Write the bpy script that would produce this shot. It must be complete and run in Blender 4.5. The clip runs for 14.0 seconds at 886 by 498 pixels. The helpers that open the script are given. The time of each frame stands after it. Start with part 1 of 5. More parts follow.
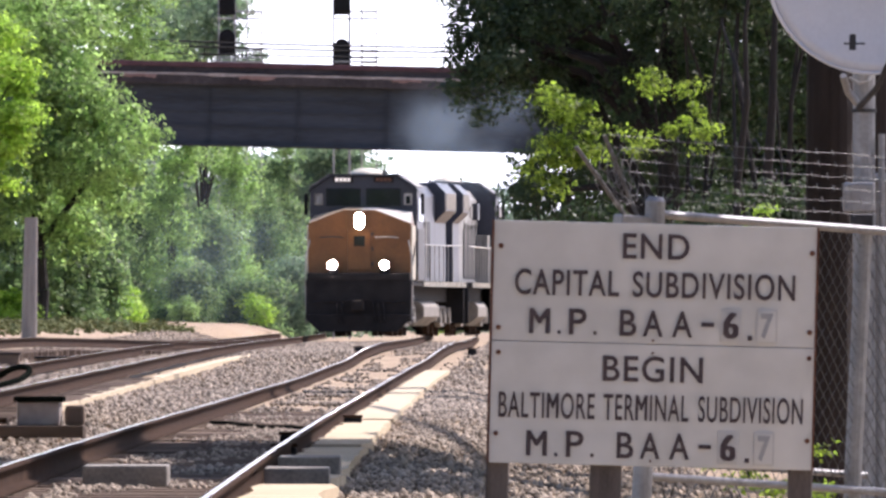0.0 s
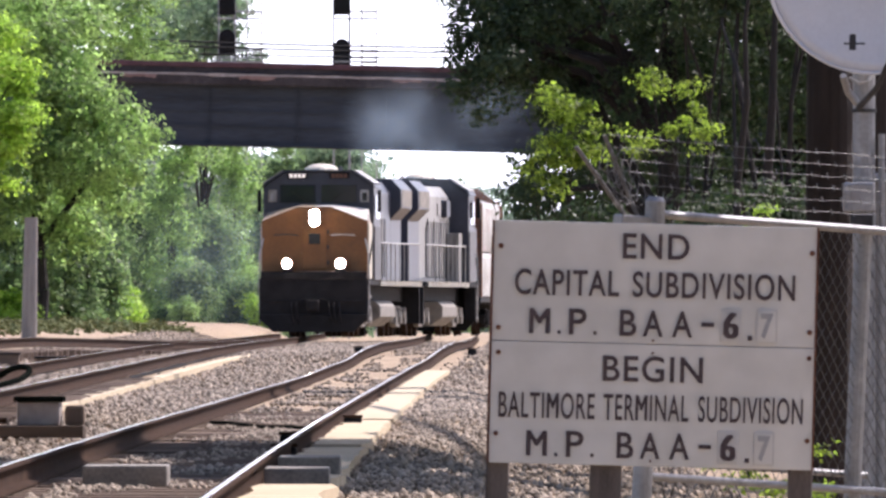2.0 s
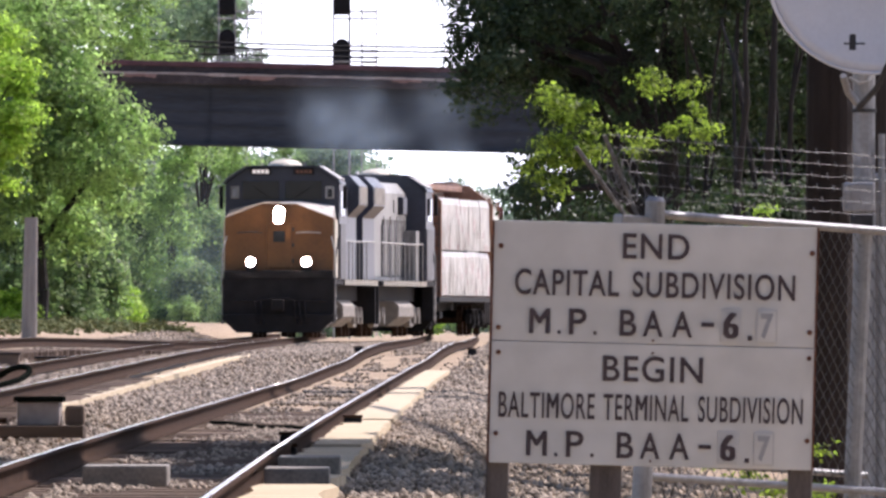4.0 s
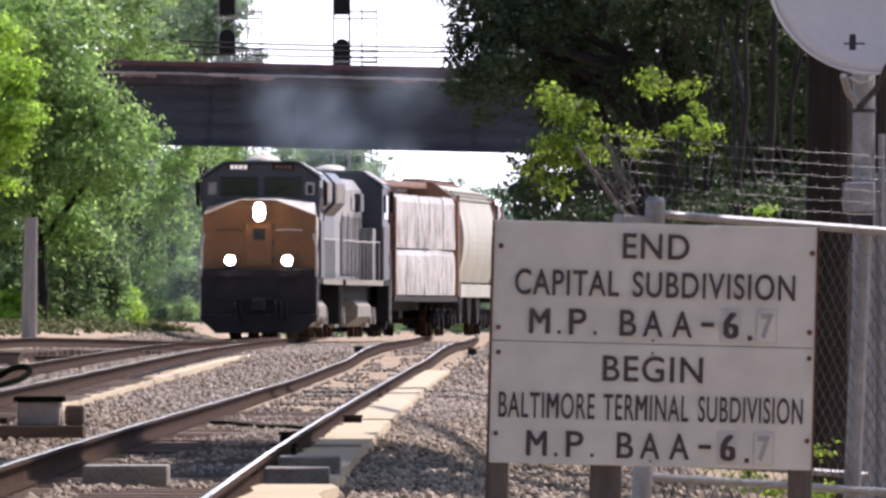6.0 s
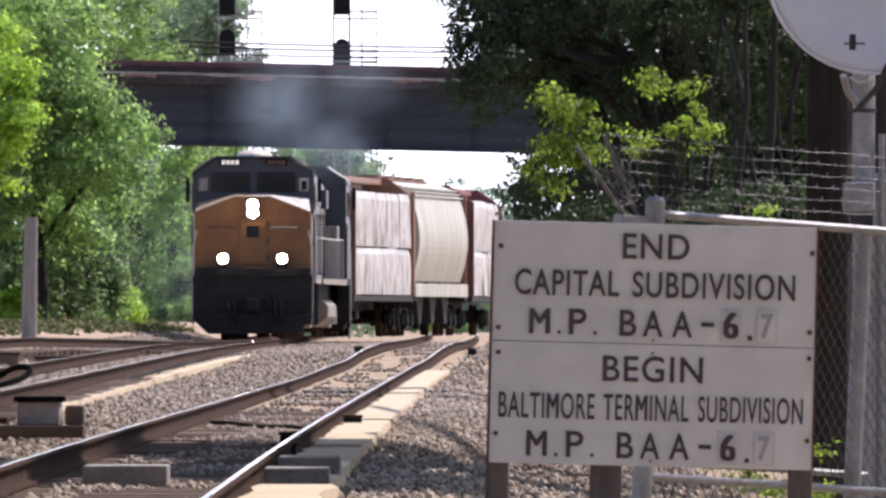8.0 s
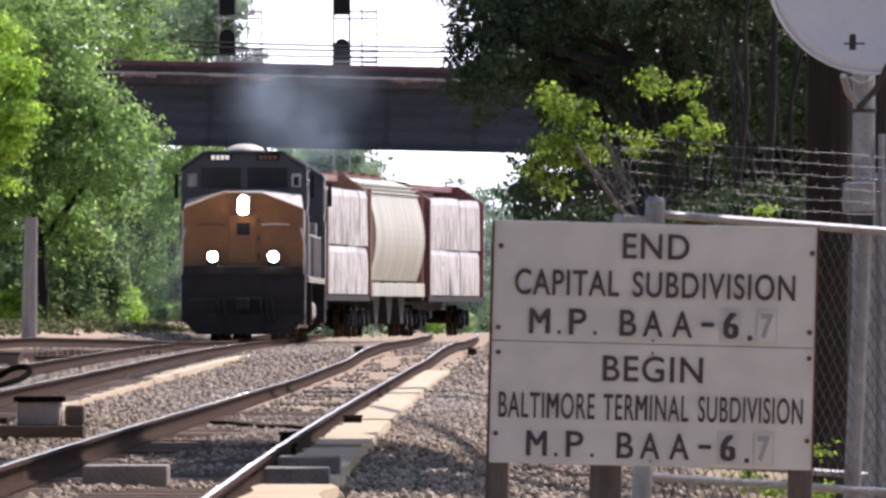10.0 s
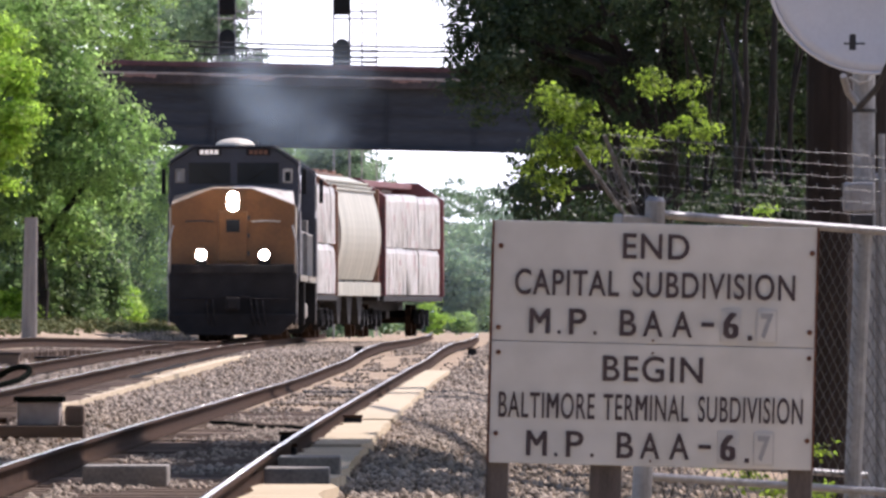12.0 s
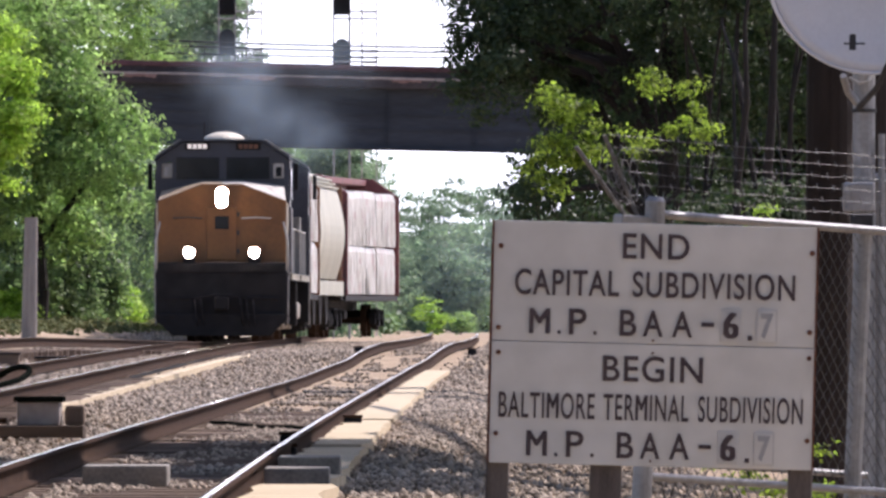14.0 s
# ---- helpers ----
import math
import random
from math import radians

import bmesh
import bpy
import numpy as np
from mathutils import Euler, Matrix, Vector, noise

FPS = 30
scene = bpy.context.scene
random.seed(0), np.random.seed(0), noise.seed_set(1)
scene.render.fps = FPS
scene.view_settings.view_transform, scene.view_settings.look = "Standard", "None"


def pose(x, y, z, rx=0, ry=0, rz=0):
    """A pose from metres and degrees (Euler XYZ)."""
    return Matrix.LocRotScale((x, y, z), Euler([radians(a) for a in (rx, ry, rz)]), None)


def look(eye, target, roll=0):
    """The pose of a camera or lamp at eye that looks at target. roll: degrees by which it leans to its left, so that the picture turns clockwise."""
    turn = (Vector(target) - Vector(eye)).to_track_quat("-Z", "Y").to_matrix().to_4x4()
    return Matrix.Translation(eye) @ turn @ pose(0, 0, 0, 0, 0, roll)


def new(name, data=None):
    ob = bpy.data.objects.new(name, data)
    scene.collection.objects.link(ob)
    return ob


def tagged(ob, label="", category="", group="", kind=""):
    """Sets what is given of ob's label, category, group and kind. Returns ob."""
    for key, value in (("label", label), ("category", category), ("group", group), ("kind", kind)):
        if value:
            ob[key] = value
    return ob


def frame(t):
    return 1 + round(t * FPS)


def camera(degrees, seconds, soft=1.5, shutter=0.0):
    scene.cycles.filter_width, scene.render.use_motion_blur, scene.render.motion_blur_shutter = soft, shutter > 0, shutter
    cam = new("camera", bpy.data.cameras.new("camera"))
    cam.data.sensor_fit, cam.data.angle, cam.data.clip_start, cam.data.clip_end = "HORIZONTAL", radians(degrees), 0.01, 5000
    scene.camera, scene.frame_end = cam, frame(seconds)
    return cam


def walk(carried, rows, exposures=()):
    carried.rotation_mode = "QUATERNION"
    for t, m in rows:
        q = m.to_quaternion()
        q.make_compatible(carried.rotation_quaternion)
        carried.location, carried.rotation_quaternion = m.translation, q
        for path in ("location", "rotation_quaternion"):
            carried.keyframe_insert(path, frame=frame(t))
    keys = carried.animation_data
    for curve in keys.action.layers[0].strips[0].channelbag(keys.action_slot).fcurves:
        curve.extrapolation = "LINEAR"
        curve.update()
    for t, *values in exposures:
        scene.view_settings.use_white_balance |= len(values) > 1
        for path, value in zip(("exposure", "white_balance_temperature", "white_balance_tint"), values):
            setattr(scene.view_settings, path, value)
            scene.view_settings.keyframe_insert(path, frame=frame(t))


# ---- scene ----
cam = camera(2.364, 14.0, soft=2.8)
walk(cam, [(0.0, pose(0, 0, 1.0, 90.1764, 0, 0)), (14.0, pose(0, 0, 1.0, 90.1764, 0, 0))],
     exposures=[(0.0, 0.70, 6150, 24), (3.0, 0.60, 6150, 24), (6.5, 0.45, 6150, 24), (14.0, 0.43, 6150, 24)])

# ---- daylight: high afternoon sun from the far right side ----
SUN_AZ, SUN_EL = radians(44), radians(51)
world = bpy.data.worlds.new("world")
scene.world = world
world.use_nodes = True
wn = world.node_tree
sky = wn.nodes.new("ShaderNodeTexSky")
sky.sky_type = "NISHITA"
sky.sun_disc = False
sky.sun_elevation, sky.sun_rotation = SUN_EL, SUN_AZ
sky.dust_density = 1.5
sky.air_density = 1.2
wn.nodes["Background"].inputs[1].default_value = 0.125
wn.links.new(sky.outputs[0], wn.nodes["Background"].inputs[0])
sun_data = bpy.data.lights.new("sun", "SUN")
sun_data.energy, sun_data.angle, sun_data.color = 5.0, radians(0.53), (1.0, 0.93, 0.82)
sun = new("sun", sun_data)
sun_dir = Vector((math.sin(SUN_AZ) * math.cos(SUN_EL), math.cos(SUN_AZ) * math.cos(SUN_EL), math.sin(SUN_EL)))
sun.matrix_world = look(tuple(sun_dir * 300), (0, 0, 0))


# ---- materials ----
def surface(name, dark, light, scale=3.0, rough=0.7, metal=0.0, bump=0.2, fine=40.0, stretch=(1, 1, 1), island=0.0, piece=0.0, spec=0.5):
    m = bpy.data.materials.new(name)
    m.use_nodes = True
    n, l = m.node_tree.nodes, m.node_tree.links
    b = n["Principled BSDF"]
    co = n.new("ShaderNodeTexCoord")
    mp = n.new("ShaderNodeMapping")
    mp.inputs["Scale"].default_value = stretch
    l.new(co.outputs["Object"], mp.inputs[0])
    big, small = n.new("ShaderNodeTexNoise"), n.new("ShaderNodeTexNoise")
    big.inputs["Scale"].default_value, small.inputs["Scale"].default_value = scale, fine
    big.inputs["Detail"].default_value, small.inputs["Detail"].default_value = 5, 3
    l.new(mp.outputs[0], big.inputs["Vector"])
    l.new(mp.outputs[0], small.inputs["Vector"])
    add = n.new("ShaderNodeMix")
    add.inputs[0].default_value = 0.4
    l.new(big.outputs["Fac"], add.inputs[2])
    l.new(small.outputs["Fac"], add.inputs[3])
    fac = add.outputs[0]
    for amount, node, out in ((island, "ShaderNodeNewGeometry", "Random Per Island"), (piece, "ShaderNodeObjectInfo", "Random")):
        if amount:
            src = n.new(node)
            mx = n.new("ShaderNodeMix")
            mx.inputs[0].default_value = amount
            l.new(fac, mx.inputs[2])
            l.new(src.outputs[out], mx.inputs[3])
            fac = mx.outputs[0]
    ramp = n.new("ShaderNodeValToRGB")
    ramp.color_ramp.elements[0].position, ramp.color_ramp.elements[1].position = (0.3, 0.7) if not (island or piece) else (0.12, 0.88)
    ramp.color_ramp.elements[0].color, ramp.color_ramp.elements[1].color = (*dark, 1), (*light, 1)
    l.new(fac, ramp.inputs[0])
    l.new(ramp.outputs[0], b.inputs["Base Color"])
    b.inputs["Roughness"].default_value, b.inputs["Metallic"].default_value = rough, metal
    b.inputs["Specular IOR Level"].default_value = spec
    if bump:
        bp = n.new("ShaderNodeBump")
        bp.inputs["Strength"].default_value, bp.inputs["Distance"].default_value = bump, 0.02
        l.new(fac, bp.inputs["Height"])
        l.new(bp.outputs[0], b.inputs["Normal"])
    return m


def leafy(name, dark, light, through_light=0.45, patches=1.1):
    m = bpy.data.materials.new(name)
    m.use_nodes = True
    n, l = m.node_tree.nodes, m.node_tree.links
    b = n["Principled BSDF"]
    geo = n.new("ShaderNodeNewGeometry")
    ramp = n.new("ShaderNodeValToRGB")
    ramp.color_ramp.elements[0].color, ramp.color_ramp.elements[1].color = (*dark, 1), (*light, 1)
    co, patch, mx = n.new("ShaderNodeTexCoord"), n.new("ShaderNodeTexNoise"), n.new("ShaderNodeMix")
    patch.inputs["Scale"].default_value, patch.inputs["Detail"].default_value = patches, 3
    mx.inputs[0].default_value = 0.6
    l.new(co.outputs["Object"], patch.inputs["Vector"])
    l.new(geo.outputs["Random Per Island"], mx.inputs[2])
    l.new(patch.outputs["Fac"], mx.inputs[3])
    l.new(mx.outputs[0], ramp.inputs[0])
    ramp.color_ramp.elements[0].position, ramp.color_ramp.elements[1].position = 0.25, 0.78
    l.new(ramp.outputs[0], b.inputs["Base Color"])
    b.inputs["Roughness"].default_value = 0.55
    b.inputs["Specular IOR Level"].default_value = 0.3
    tr = n.new("ShaderNodeBsdfTranslucent")
    warm = n.new("ShaderNodeMix")
    warm.data_type, warm.blend_type = "RGBA", "MULTIPLY"
    warm.inputs[0].default_value = 1.0
    warm.inputs[7].default_value = (1.45, 1.76, 1.38, 1)
    l.new(ramp.outputs[0], warm.inputs[6])
    l.new(warm.outputs[2], tr.inputs[0])
    mix = n.new("ShaderNodeMixShader")
    mix.inputs[0].default_value = through_light
    l.new(b.outputs[0], mix.inputs[1])
    l.new(tr.outputs[0], mix.inputs[2])
    l.new(mix.outputs[0], n["Material Output"].inputs[0])
    return m


def glow(name, color, power):
    m = bpy.data.materials.new(name)
    m.use_nodes = True
    b = m.node_tree.nodes["Principled BSDF"]
    b.inputs["Emission Color"].default_value, b.inputs["Emission Strength"].default_value = (*color, 1), power
    return m


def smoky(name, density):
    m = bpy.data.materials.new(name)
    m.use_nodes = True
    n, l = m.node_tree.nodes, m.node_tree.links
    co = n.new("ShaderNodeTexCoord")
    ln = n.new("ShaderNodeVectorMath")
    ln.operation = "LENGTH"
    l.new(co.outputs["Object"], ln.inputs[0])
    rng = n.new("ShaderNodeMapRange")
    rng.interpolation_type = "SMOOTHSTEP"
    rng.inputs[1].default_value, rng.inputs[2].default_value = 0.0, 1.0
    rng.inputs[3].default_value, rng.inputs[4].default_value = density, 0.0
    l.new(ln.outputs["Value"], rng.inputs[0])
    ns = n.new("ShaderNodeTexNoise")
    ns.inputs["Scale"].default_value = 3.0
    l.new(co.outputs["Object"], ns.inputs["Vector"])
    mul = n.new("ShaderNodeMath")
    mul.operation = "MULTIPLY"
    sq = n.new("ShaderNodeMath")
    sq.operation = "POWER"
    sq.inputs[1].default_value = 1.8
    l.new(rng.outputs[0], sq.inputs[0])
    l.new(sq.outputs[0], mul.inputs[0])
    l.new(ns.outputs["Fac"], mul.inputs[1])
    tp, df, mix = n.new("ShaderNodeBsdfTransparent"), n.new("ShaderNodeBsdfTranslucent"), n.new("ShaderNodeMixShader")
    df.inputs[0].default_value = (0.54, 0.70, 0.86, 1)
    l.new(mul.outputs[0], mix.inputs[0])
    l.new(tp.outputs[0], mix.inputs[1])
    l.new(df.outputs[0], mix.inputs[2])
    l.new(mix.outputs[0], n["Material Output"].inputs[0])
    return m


M = dict(
    ground=surface("ballast ground", (0.15, 0.108, 0.072), (0.48, 0.375, 0.26), 2.0, 0.95, bump=1.0, fine=14, spec=0.1),
    stone=surface("ballast stone", (0.085, 0.068, 0.052), (0.52, 0.43, 0.335), 0.8, 0.9, bump=0.3, island=0.7, spec=0.2),
    rail=surface("worn rail head steel", (0.13, 0.112, 0.088), (0.26, 0.23, 0.185), 6.0, 0.1, 1.0, 0.015),
    rust=surface("rusty rail side", (0.012, 0.008, 0.006), (0.075, 0.044, 0.03), 8.0, 0.95, 0.0, 0.3, spec=0.05),
    tie=surface("weathered timber tie", (0.06, 0.045, 0.035), (0.24, 0.18, 0.14), 3.0, 0.9, stretch=(1, 6, 6), piece=0.4, spec=0.1),
    pale=surface("pale dusty strip", (0.37, 0.30, 0.20), (0.62, 0.53, 0.38), 1.5, 0.9, bump=0.3, spec=0.1),
    black=surface("black rubber", (0.004, 0.005, 0.004), (0.010, 0.012, 0.010), 4.0, 1.0, bump=0.3, spec=0.0),
    signpaint=surface("aged white sign enamel", (0.47, 0.46, 0.42), (0.65, 0.635, 0.59), 1.6, 0.5, bump=0.02, fine=7),
    letter=surface("faded dark brown lettering", (0.035, 0.022, 0.025), (0.075, 0.05, 0.052), 12, 0.6, bump=0.03),
    plate=surface("grey number plate", (0.42, 0.42, 0.40), (0.56, 0.55, 0.52), 9, 0.6, bump=0.03),
    faded=surface("worn silver digit", (0.25, 0.25, 0.25), (0.38, 0.38, 0.375), 9, 0.5, bump=0.03),
    rustbolt=surface("rusty bolt", (0.06, 0.025, 0.015), (0.22, 0.09, 0.05), 60, 0.85, 0.2, 0.3),
    post=surface("weathered sign post wood", (0.05, 0.04, 0.035), (0.15, 0.125, 0.11), 3, 0.9, stretch=(8, 8, 1)),
    galv=surface("galvanised steel", (0.20, 0.20, 0.205), (0.38, 0.38, 0.385), 9, 0.5, 0.5, 0.08),
    wire=surface("dull fence wire", (0.08, 0.08, 0.08), (0.19, 0.19, 0.19), 20, 0.6, 0.5, 0.0),
    dish=surface("grey dish enamel", (0.58, 0.59, 0.62), (0.68, 0.69, 0.72), 3, 0.5, bump=0.02),
    darkmetal=surface("dark bracket steel", (0.02, 0.02, 0.022), (0.07, 0.07, 0.075), 8, 0.6, 0.4),
    # pole wood is taken down further, with the shade of the woods in its colour
    pole=surface("creosoted pole darkened for shade", (0.012, 0.009, 0.008), (0.045, 0.034, 0.03), 2, 0.95, stretch=(8, 8, 0.6)),
    oldpole=surface("bleached utility pole", (0.16, 0.14, 0.13), (0.31, 0.285, 0.26), 2, 0.9, stretch=(8, 8, 0.6)),
    # girder and deck colours are near-black, mottled at random
    girder=surface("dark mottled bridge steel", (0.012, 0.016, 0.024), (0.045, 0.055, 0.075), 0.7, 0.75, bump=0.3, fine=6, stretch=(0.3, 1, 2)),
    deck=surface("dark mottled bridge concrete", (0.018, 0.014, 0.016), (0.075, 0.062, 0.064), 0.6, 0.9, bump=0.4, fine=5),
    peeled=surface("bare patched concrete", (0.22, 0.19, 0.18), (0.48, 0.42, 0.39), 1.2, 0.9, bump=0.4, fine=8),
    redpatch=surface("reddish bare concrete", (0.14, 0.07, 0.06), (0.34, 0.22, 0.19), 1.6, 0.9, bump=0.4, fine=8),
    redrail=surface("dull red parapet rail", (0.05, 0.018, 0.025), (0.12, 0.05, 0.06), 2, 0.7),
    # yellow is lowered to brown: the front's shade is in the paint colour
    yellow=surface("golden yellow loco paint darkened for shade", (0.115, 0.046, 0.012), (0.20, 0.083, 0.020), 1.6, 0.42, bump=0.05, fine=12),
    navy=surface("dark blue loco paint", (0.010, 0.012, 0.024), (0.030, 0.034, 0.055), 1.6, 0.38, bump=0.05, fine=12),
    locogrey=surface("dusty light grey loco paint", (0.07, 0.066, 0.062), (0.42, 0.405, 0.375), 1.5, 0.5, bump=0.06, fine=9, stretch=(1, 3.5, 0.3)),
    # sunlit and shaded versions of the dusty paint, for right and left sides
    dustsunlit=surface("dusty paint lightened for sun", (0.18, 0.165, 0.15), (0.56, 0.53, 0.48), 5.0, 0.6, bump=0.3, fine=14),
    dustshaded=surface("dusty yellow paint kept dull for shade", (0.13, 0.07, 0.03), (0.42, 0.34, 0.24), 3.0, 0.6, bump=0.2, fine=14),
    digitdim=surface("dim amber digit", (0.10, 0.04, 0.02), (0.18, 0.08, 0.05), 6, 0.6, bump=0.0),
    cream=surface("cream loco panel", (0.38, 0.34, 0.26), (0.56, 0.51, 0.41), 1.4, 0.5, bump=0.06, fine=12),
    under=surface("oily underframe black", (0.004, 0.004, 0.005), (0.017, 0.016, 0.018), 3, 0.8, bump=0.3, spec=0.25),
    truckgrey=surface("dusty truck casting", (0.10, 0.09, 0.08), (0.34, 0.31, 0.27), 3, 0.85, bump=0.3),
    hooddoor=surface("dusty dark hood door", (0.018, 0.018, 0.026), (0.085, 0.08, 0.08), 1.6, 0.5, bump=0.1, fine=10),
    glass=surface("dark cab glass", (0.012, 0.014, 0.018), (0.02, 0.023, 0.03), 3, 0.06, 0.0, 0.0),
    steel=surface("bright handrail paint", (0.30, 0.29, 0.27), (0.46, 0.45, 0.42), 6, 0.5, 0.1, 0.0),
    # dark upright streaks put the shading of the folds into the wrap colour
    wrap=surface("crumpled white wrap, folds shaded in colour", (0.15, 0.14, 0.125), (0.72, 0.69, 0.63), 1.5, 0.38, bump=1.0, fine=7, stretch=(1, 4, 0.35)),
    wrapink=surface("faded red print on wrap", (0.30, 0.20, 0.19), (0.58, 0.48, 0.46), 3, 0.5, bump=0.3, stretch=(1, 5, 0.6)),
    hopper=surface("dusty cream hopper paint", (0.20, 0.195, 0.15), (0.50, 0.485, 0.395), 0.9, 0.55, bump=0.0, fine=3.2, stretch=(1, 1.6, 0.22)),
    carbrown=surface("oxide brown freight car paint", (0.13, 0.055, 0.03), (0.27, 0.13, 0.075), 1.2, 0.7, bump=0.15, fine=8),
    maroon=surface("maroon freight car paint", (0.10, 0.025, 0.028), (0.20, 0.06, 0.06), 1.2, 0.65, bump=0.15, fine=8),
    white=surface("white stencil paint", (0.45, 0.42, 0.41), (0.66, 0.63, 0.62), 5, 0.6, bump=0.0),
    # near-black bark carries the thicket shade in its colour
    bark=surface("bark darkened for shade", (0.006, 0.005, 0.004), (0.024, 0.019, 0.016), 2, 0.95, bump=0.6, stretch=(5, 5, 0.8)),
    grass=surface("dry verge grass", (0.05, 0.07, 0.02), (0.19, 0.20, 0.07), 3, 0.95, bump=0.5, island=0.6),
    leaf_sun=leafy("yellow green leaves", (0.12, 0.19, 0.025), (0.42, 0.54, 0.09), 0.6),
    leaf_sap=leafy("olive green sapling leaves", (0.025, 0.04, 0.008), (0.31, 0.39, 0.055), 0.6, 3.0),
    leaf_mid=leafy("mid green leaves", (0.05, 0.085, 0.035), (0.40, 0.51, 0.185), 0.6, 0.8),
    leaf_vine=leafy("deep green vine leaves", (0.035, 0.062, 0.036), (0.27, 0.355, 0.15), 0.52, 0.6),
    # very dark leaf colour stands in for backlit crowns shading themselves
    leaf_dark=leafy("leaves darkened for shade", (0.016, 0.032, 0.014), (0.060, 0.085, 0.035), 0.3),
    # far leaves are paler and bluer, the haze of distance put into their colour
    leaf_far=leafy("distant leaves paled for haze", (0.09, 0.135, 0.10), (0.27, 0.33, 0.22), 0.5, 0.5),
    haze=glow("bright hazy sky", (0.93, 0.96, 1.0), 1.5),
    headlamp=glow("headlamp beam", (1.0, 0.86, 0.66), 320.0),
    numberlight=glow("lit number board", (1.0, 0.85, 0.68), 0.35),
    smoke=smoky("thin exhaust smoke", 0.46),
    # veil for the added sheets that imitate haze in the air
    thinhaze=smoky("faint blue distance haze", 0.34),
)


# ---- shape helpers ----
def finish(bm, name, material):
    bmesh.ops.recalc_face_normals(bm, faces=bm.faces)
    me = bpy.data.meshes.new(name)
    bm.to_mesh(me)
    bm.free()
    me.materials.append(material)
    return me


def part(name, bm, material, parent=None, label=""):
    ob = new(name, finish(bm, name, material))
    if parent is not None:
        ob.parent = parent
    return tagged(ob, label)


def thing(name, label, category, m=None, group="", kind=""):
    ob = new(name)
    ob.empty_display_size = 0.2
    if m is not None:
        ob.matrix_basis = m
    return tagged(ob, label, category, group, kind)


def box(x0, x1, y0, y1, z0, z1, bevel=0.0, bm=None):
    b = bmesh.new()
    bmesh.ops.create_cube(b, size=1.0, matrix=Matrix.Translation(((x0 + x1) / 2, (y0 + y1) / 2, (z0 + z1) / 2)) @ Matrix.Diagonal((x1 - x0, y1 - y0, z1 - z0, 1)))
    if bevel:
        bmesh.ops.bevel(b, geom=b.edges[:], offset=bevel, segments=2, affect="EDGES", profile=0.6)
    return join(bm, b)


def join(bm, b):
    if bm is None:
        return b
    me = bpy.data.meshes.new("temp")
    b.to_mesh(me)
    b.free()
    bm.from_mesh(me)
    bpy.data.meshes.remove(me)
    return bm


def rod(p0, p1, r, r2=None, seg=10, bm=None):
    b = bmesh.new()
    a, c = Vector(p0), Vector(p1)
    d = c - a
    m = Matrix.Translation((a + c) / 2) @ d.to_track_quat("Z", "Y").to_matrix().to_4x4()
    bmesh.ops.create_cone(b, cap_ends=True, segments=seg, radius1=r, radius2=r if r2 is None else r2, depth=d.length, matrix=m)
    return join(bm, b)


def extrude(profile, y0, y1, bm=None, bevel=0.0):
    """A profile in x and z, run along y."""
    b = bmesh.new()
    face = b.faces.new([b.verts.new((x, y0, z)) for x, z in profile])
    r = bmesh.ops.extrude_face_region(b, geom=[face])
    bmesh.ops.translate(b, verts=[v for v in r["geom"] if isinstance(v, bmesh.types.BMVert)], vec=(0, y1 - y0, 0))
    if bevel:
        bmesh.ops.bevel(b, geom=b.edges[:], offset=bevel, segments=2, affect="EDGES", profile=0.6)
    return join(bm, b)


def across(profile, x0, x1, bm=None, bevel=0.0):
    """A profile in y and z, run along x."""
    b = bmesh.new()
    face = b.faces.new([b.verts.new((x0, y, z)) for y, z in profile])
    r = bmesh.ops.extrude_face_region(b, geom=[face])
    bmesh.ops.translate(b, verts=[v for v in r["geom"] if isinstance(v, bmesh.types.BMVert)], vec=(x1 - x0, 0, 0))
    if bevel:
        bmesh.ops.bevel(b, geom=b.edges[:], offset=bevel, segments=2, affect="EDGES", profile=0.6)
    return join(bm, b)


def tube(points, r, seg=6, bm=None):
    """A round bar along points, in one piece."""
    b = bmesh.new()
    pts = [Vector(p) for p in points]
    rings = []
    for i, p in enumerate(pts):
        d = (pts[min(i + 1, len(pts) - 1)] - pts[max(i - 1, 0)]).normalized()
        u = d.cross(Vector((0.13, 0.27, 0.95))).normalized()
        w = d.cross(u)
        rings.append([b.verts.new(p + r * (math.cos(a) * u + math.sin(a) * w)) for a in (2 * math.pi * k / seg for k in range(seg))])
    for r0, r1 in zip(rings, rings[1:]):
        for k in range(seg):
            b.faces.new((r0[k], r0[(k + 1) % seg], r1[(k + 1) % seg], r1[k]))
    b.faces.new(rings[0])
    b.faces.new(rings[-1])
    return join(bm, b)


def mesh_from(name, verts, faces, material):
    """A mesh from arrays, for what is too much for bmesh."""
    me = bpy.data.meshes.new(name)
    n = faces.shape[1]
    me.vertices.add(len(verts))
    me.vertices.foreach_set("co", np.asarray(verts, dtype=np.float32).ravel())
    me.loops.add(faces.size)
    me.loops.foreach_set("vertex_index", faces.astype(np.int32).ravel())
    me.polygons.add(len(faces))
    me.polygons.foreach_set("loop_start", np.arange(0, faces.size, n, dtype=np.int32))
    me.update(calc_edges=True)
    me.materials.append(material)
    return me


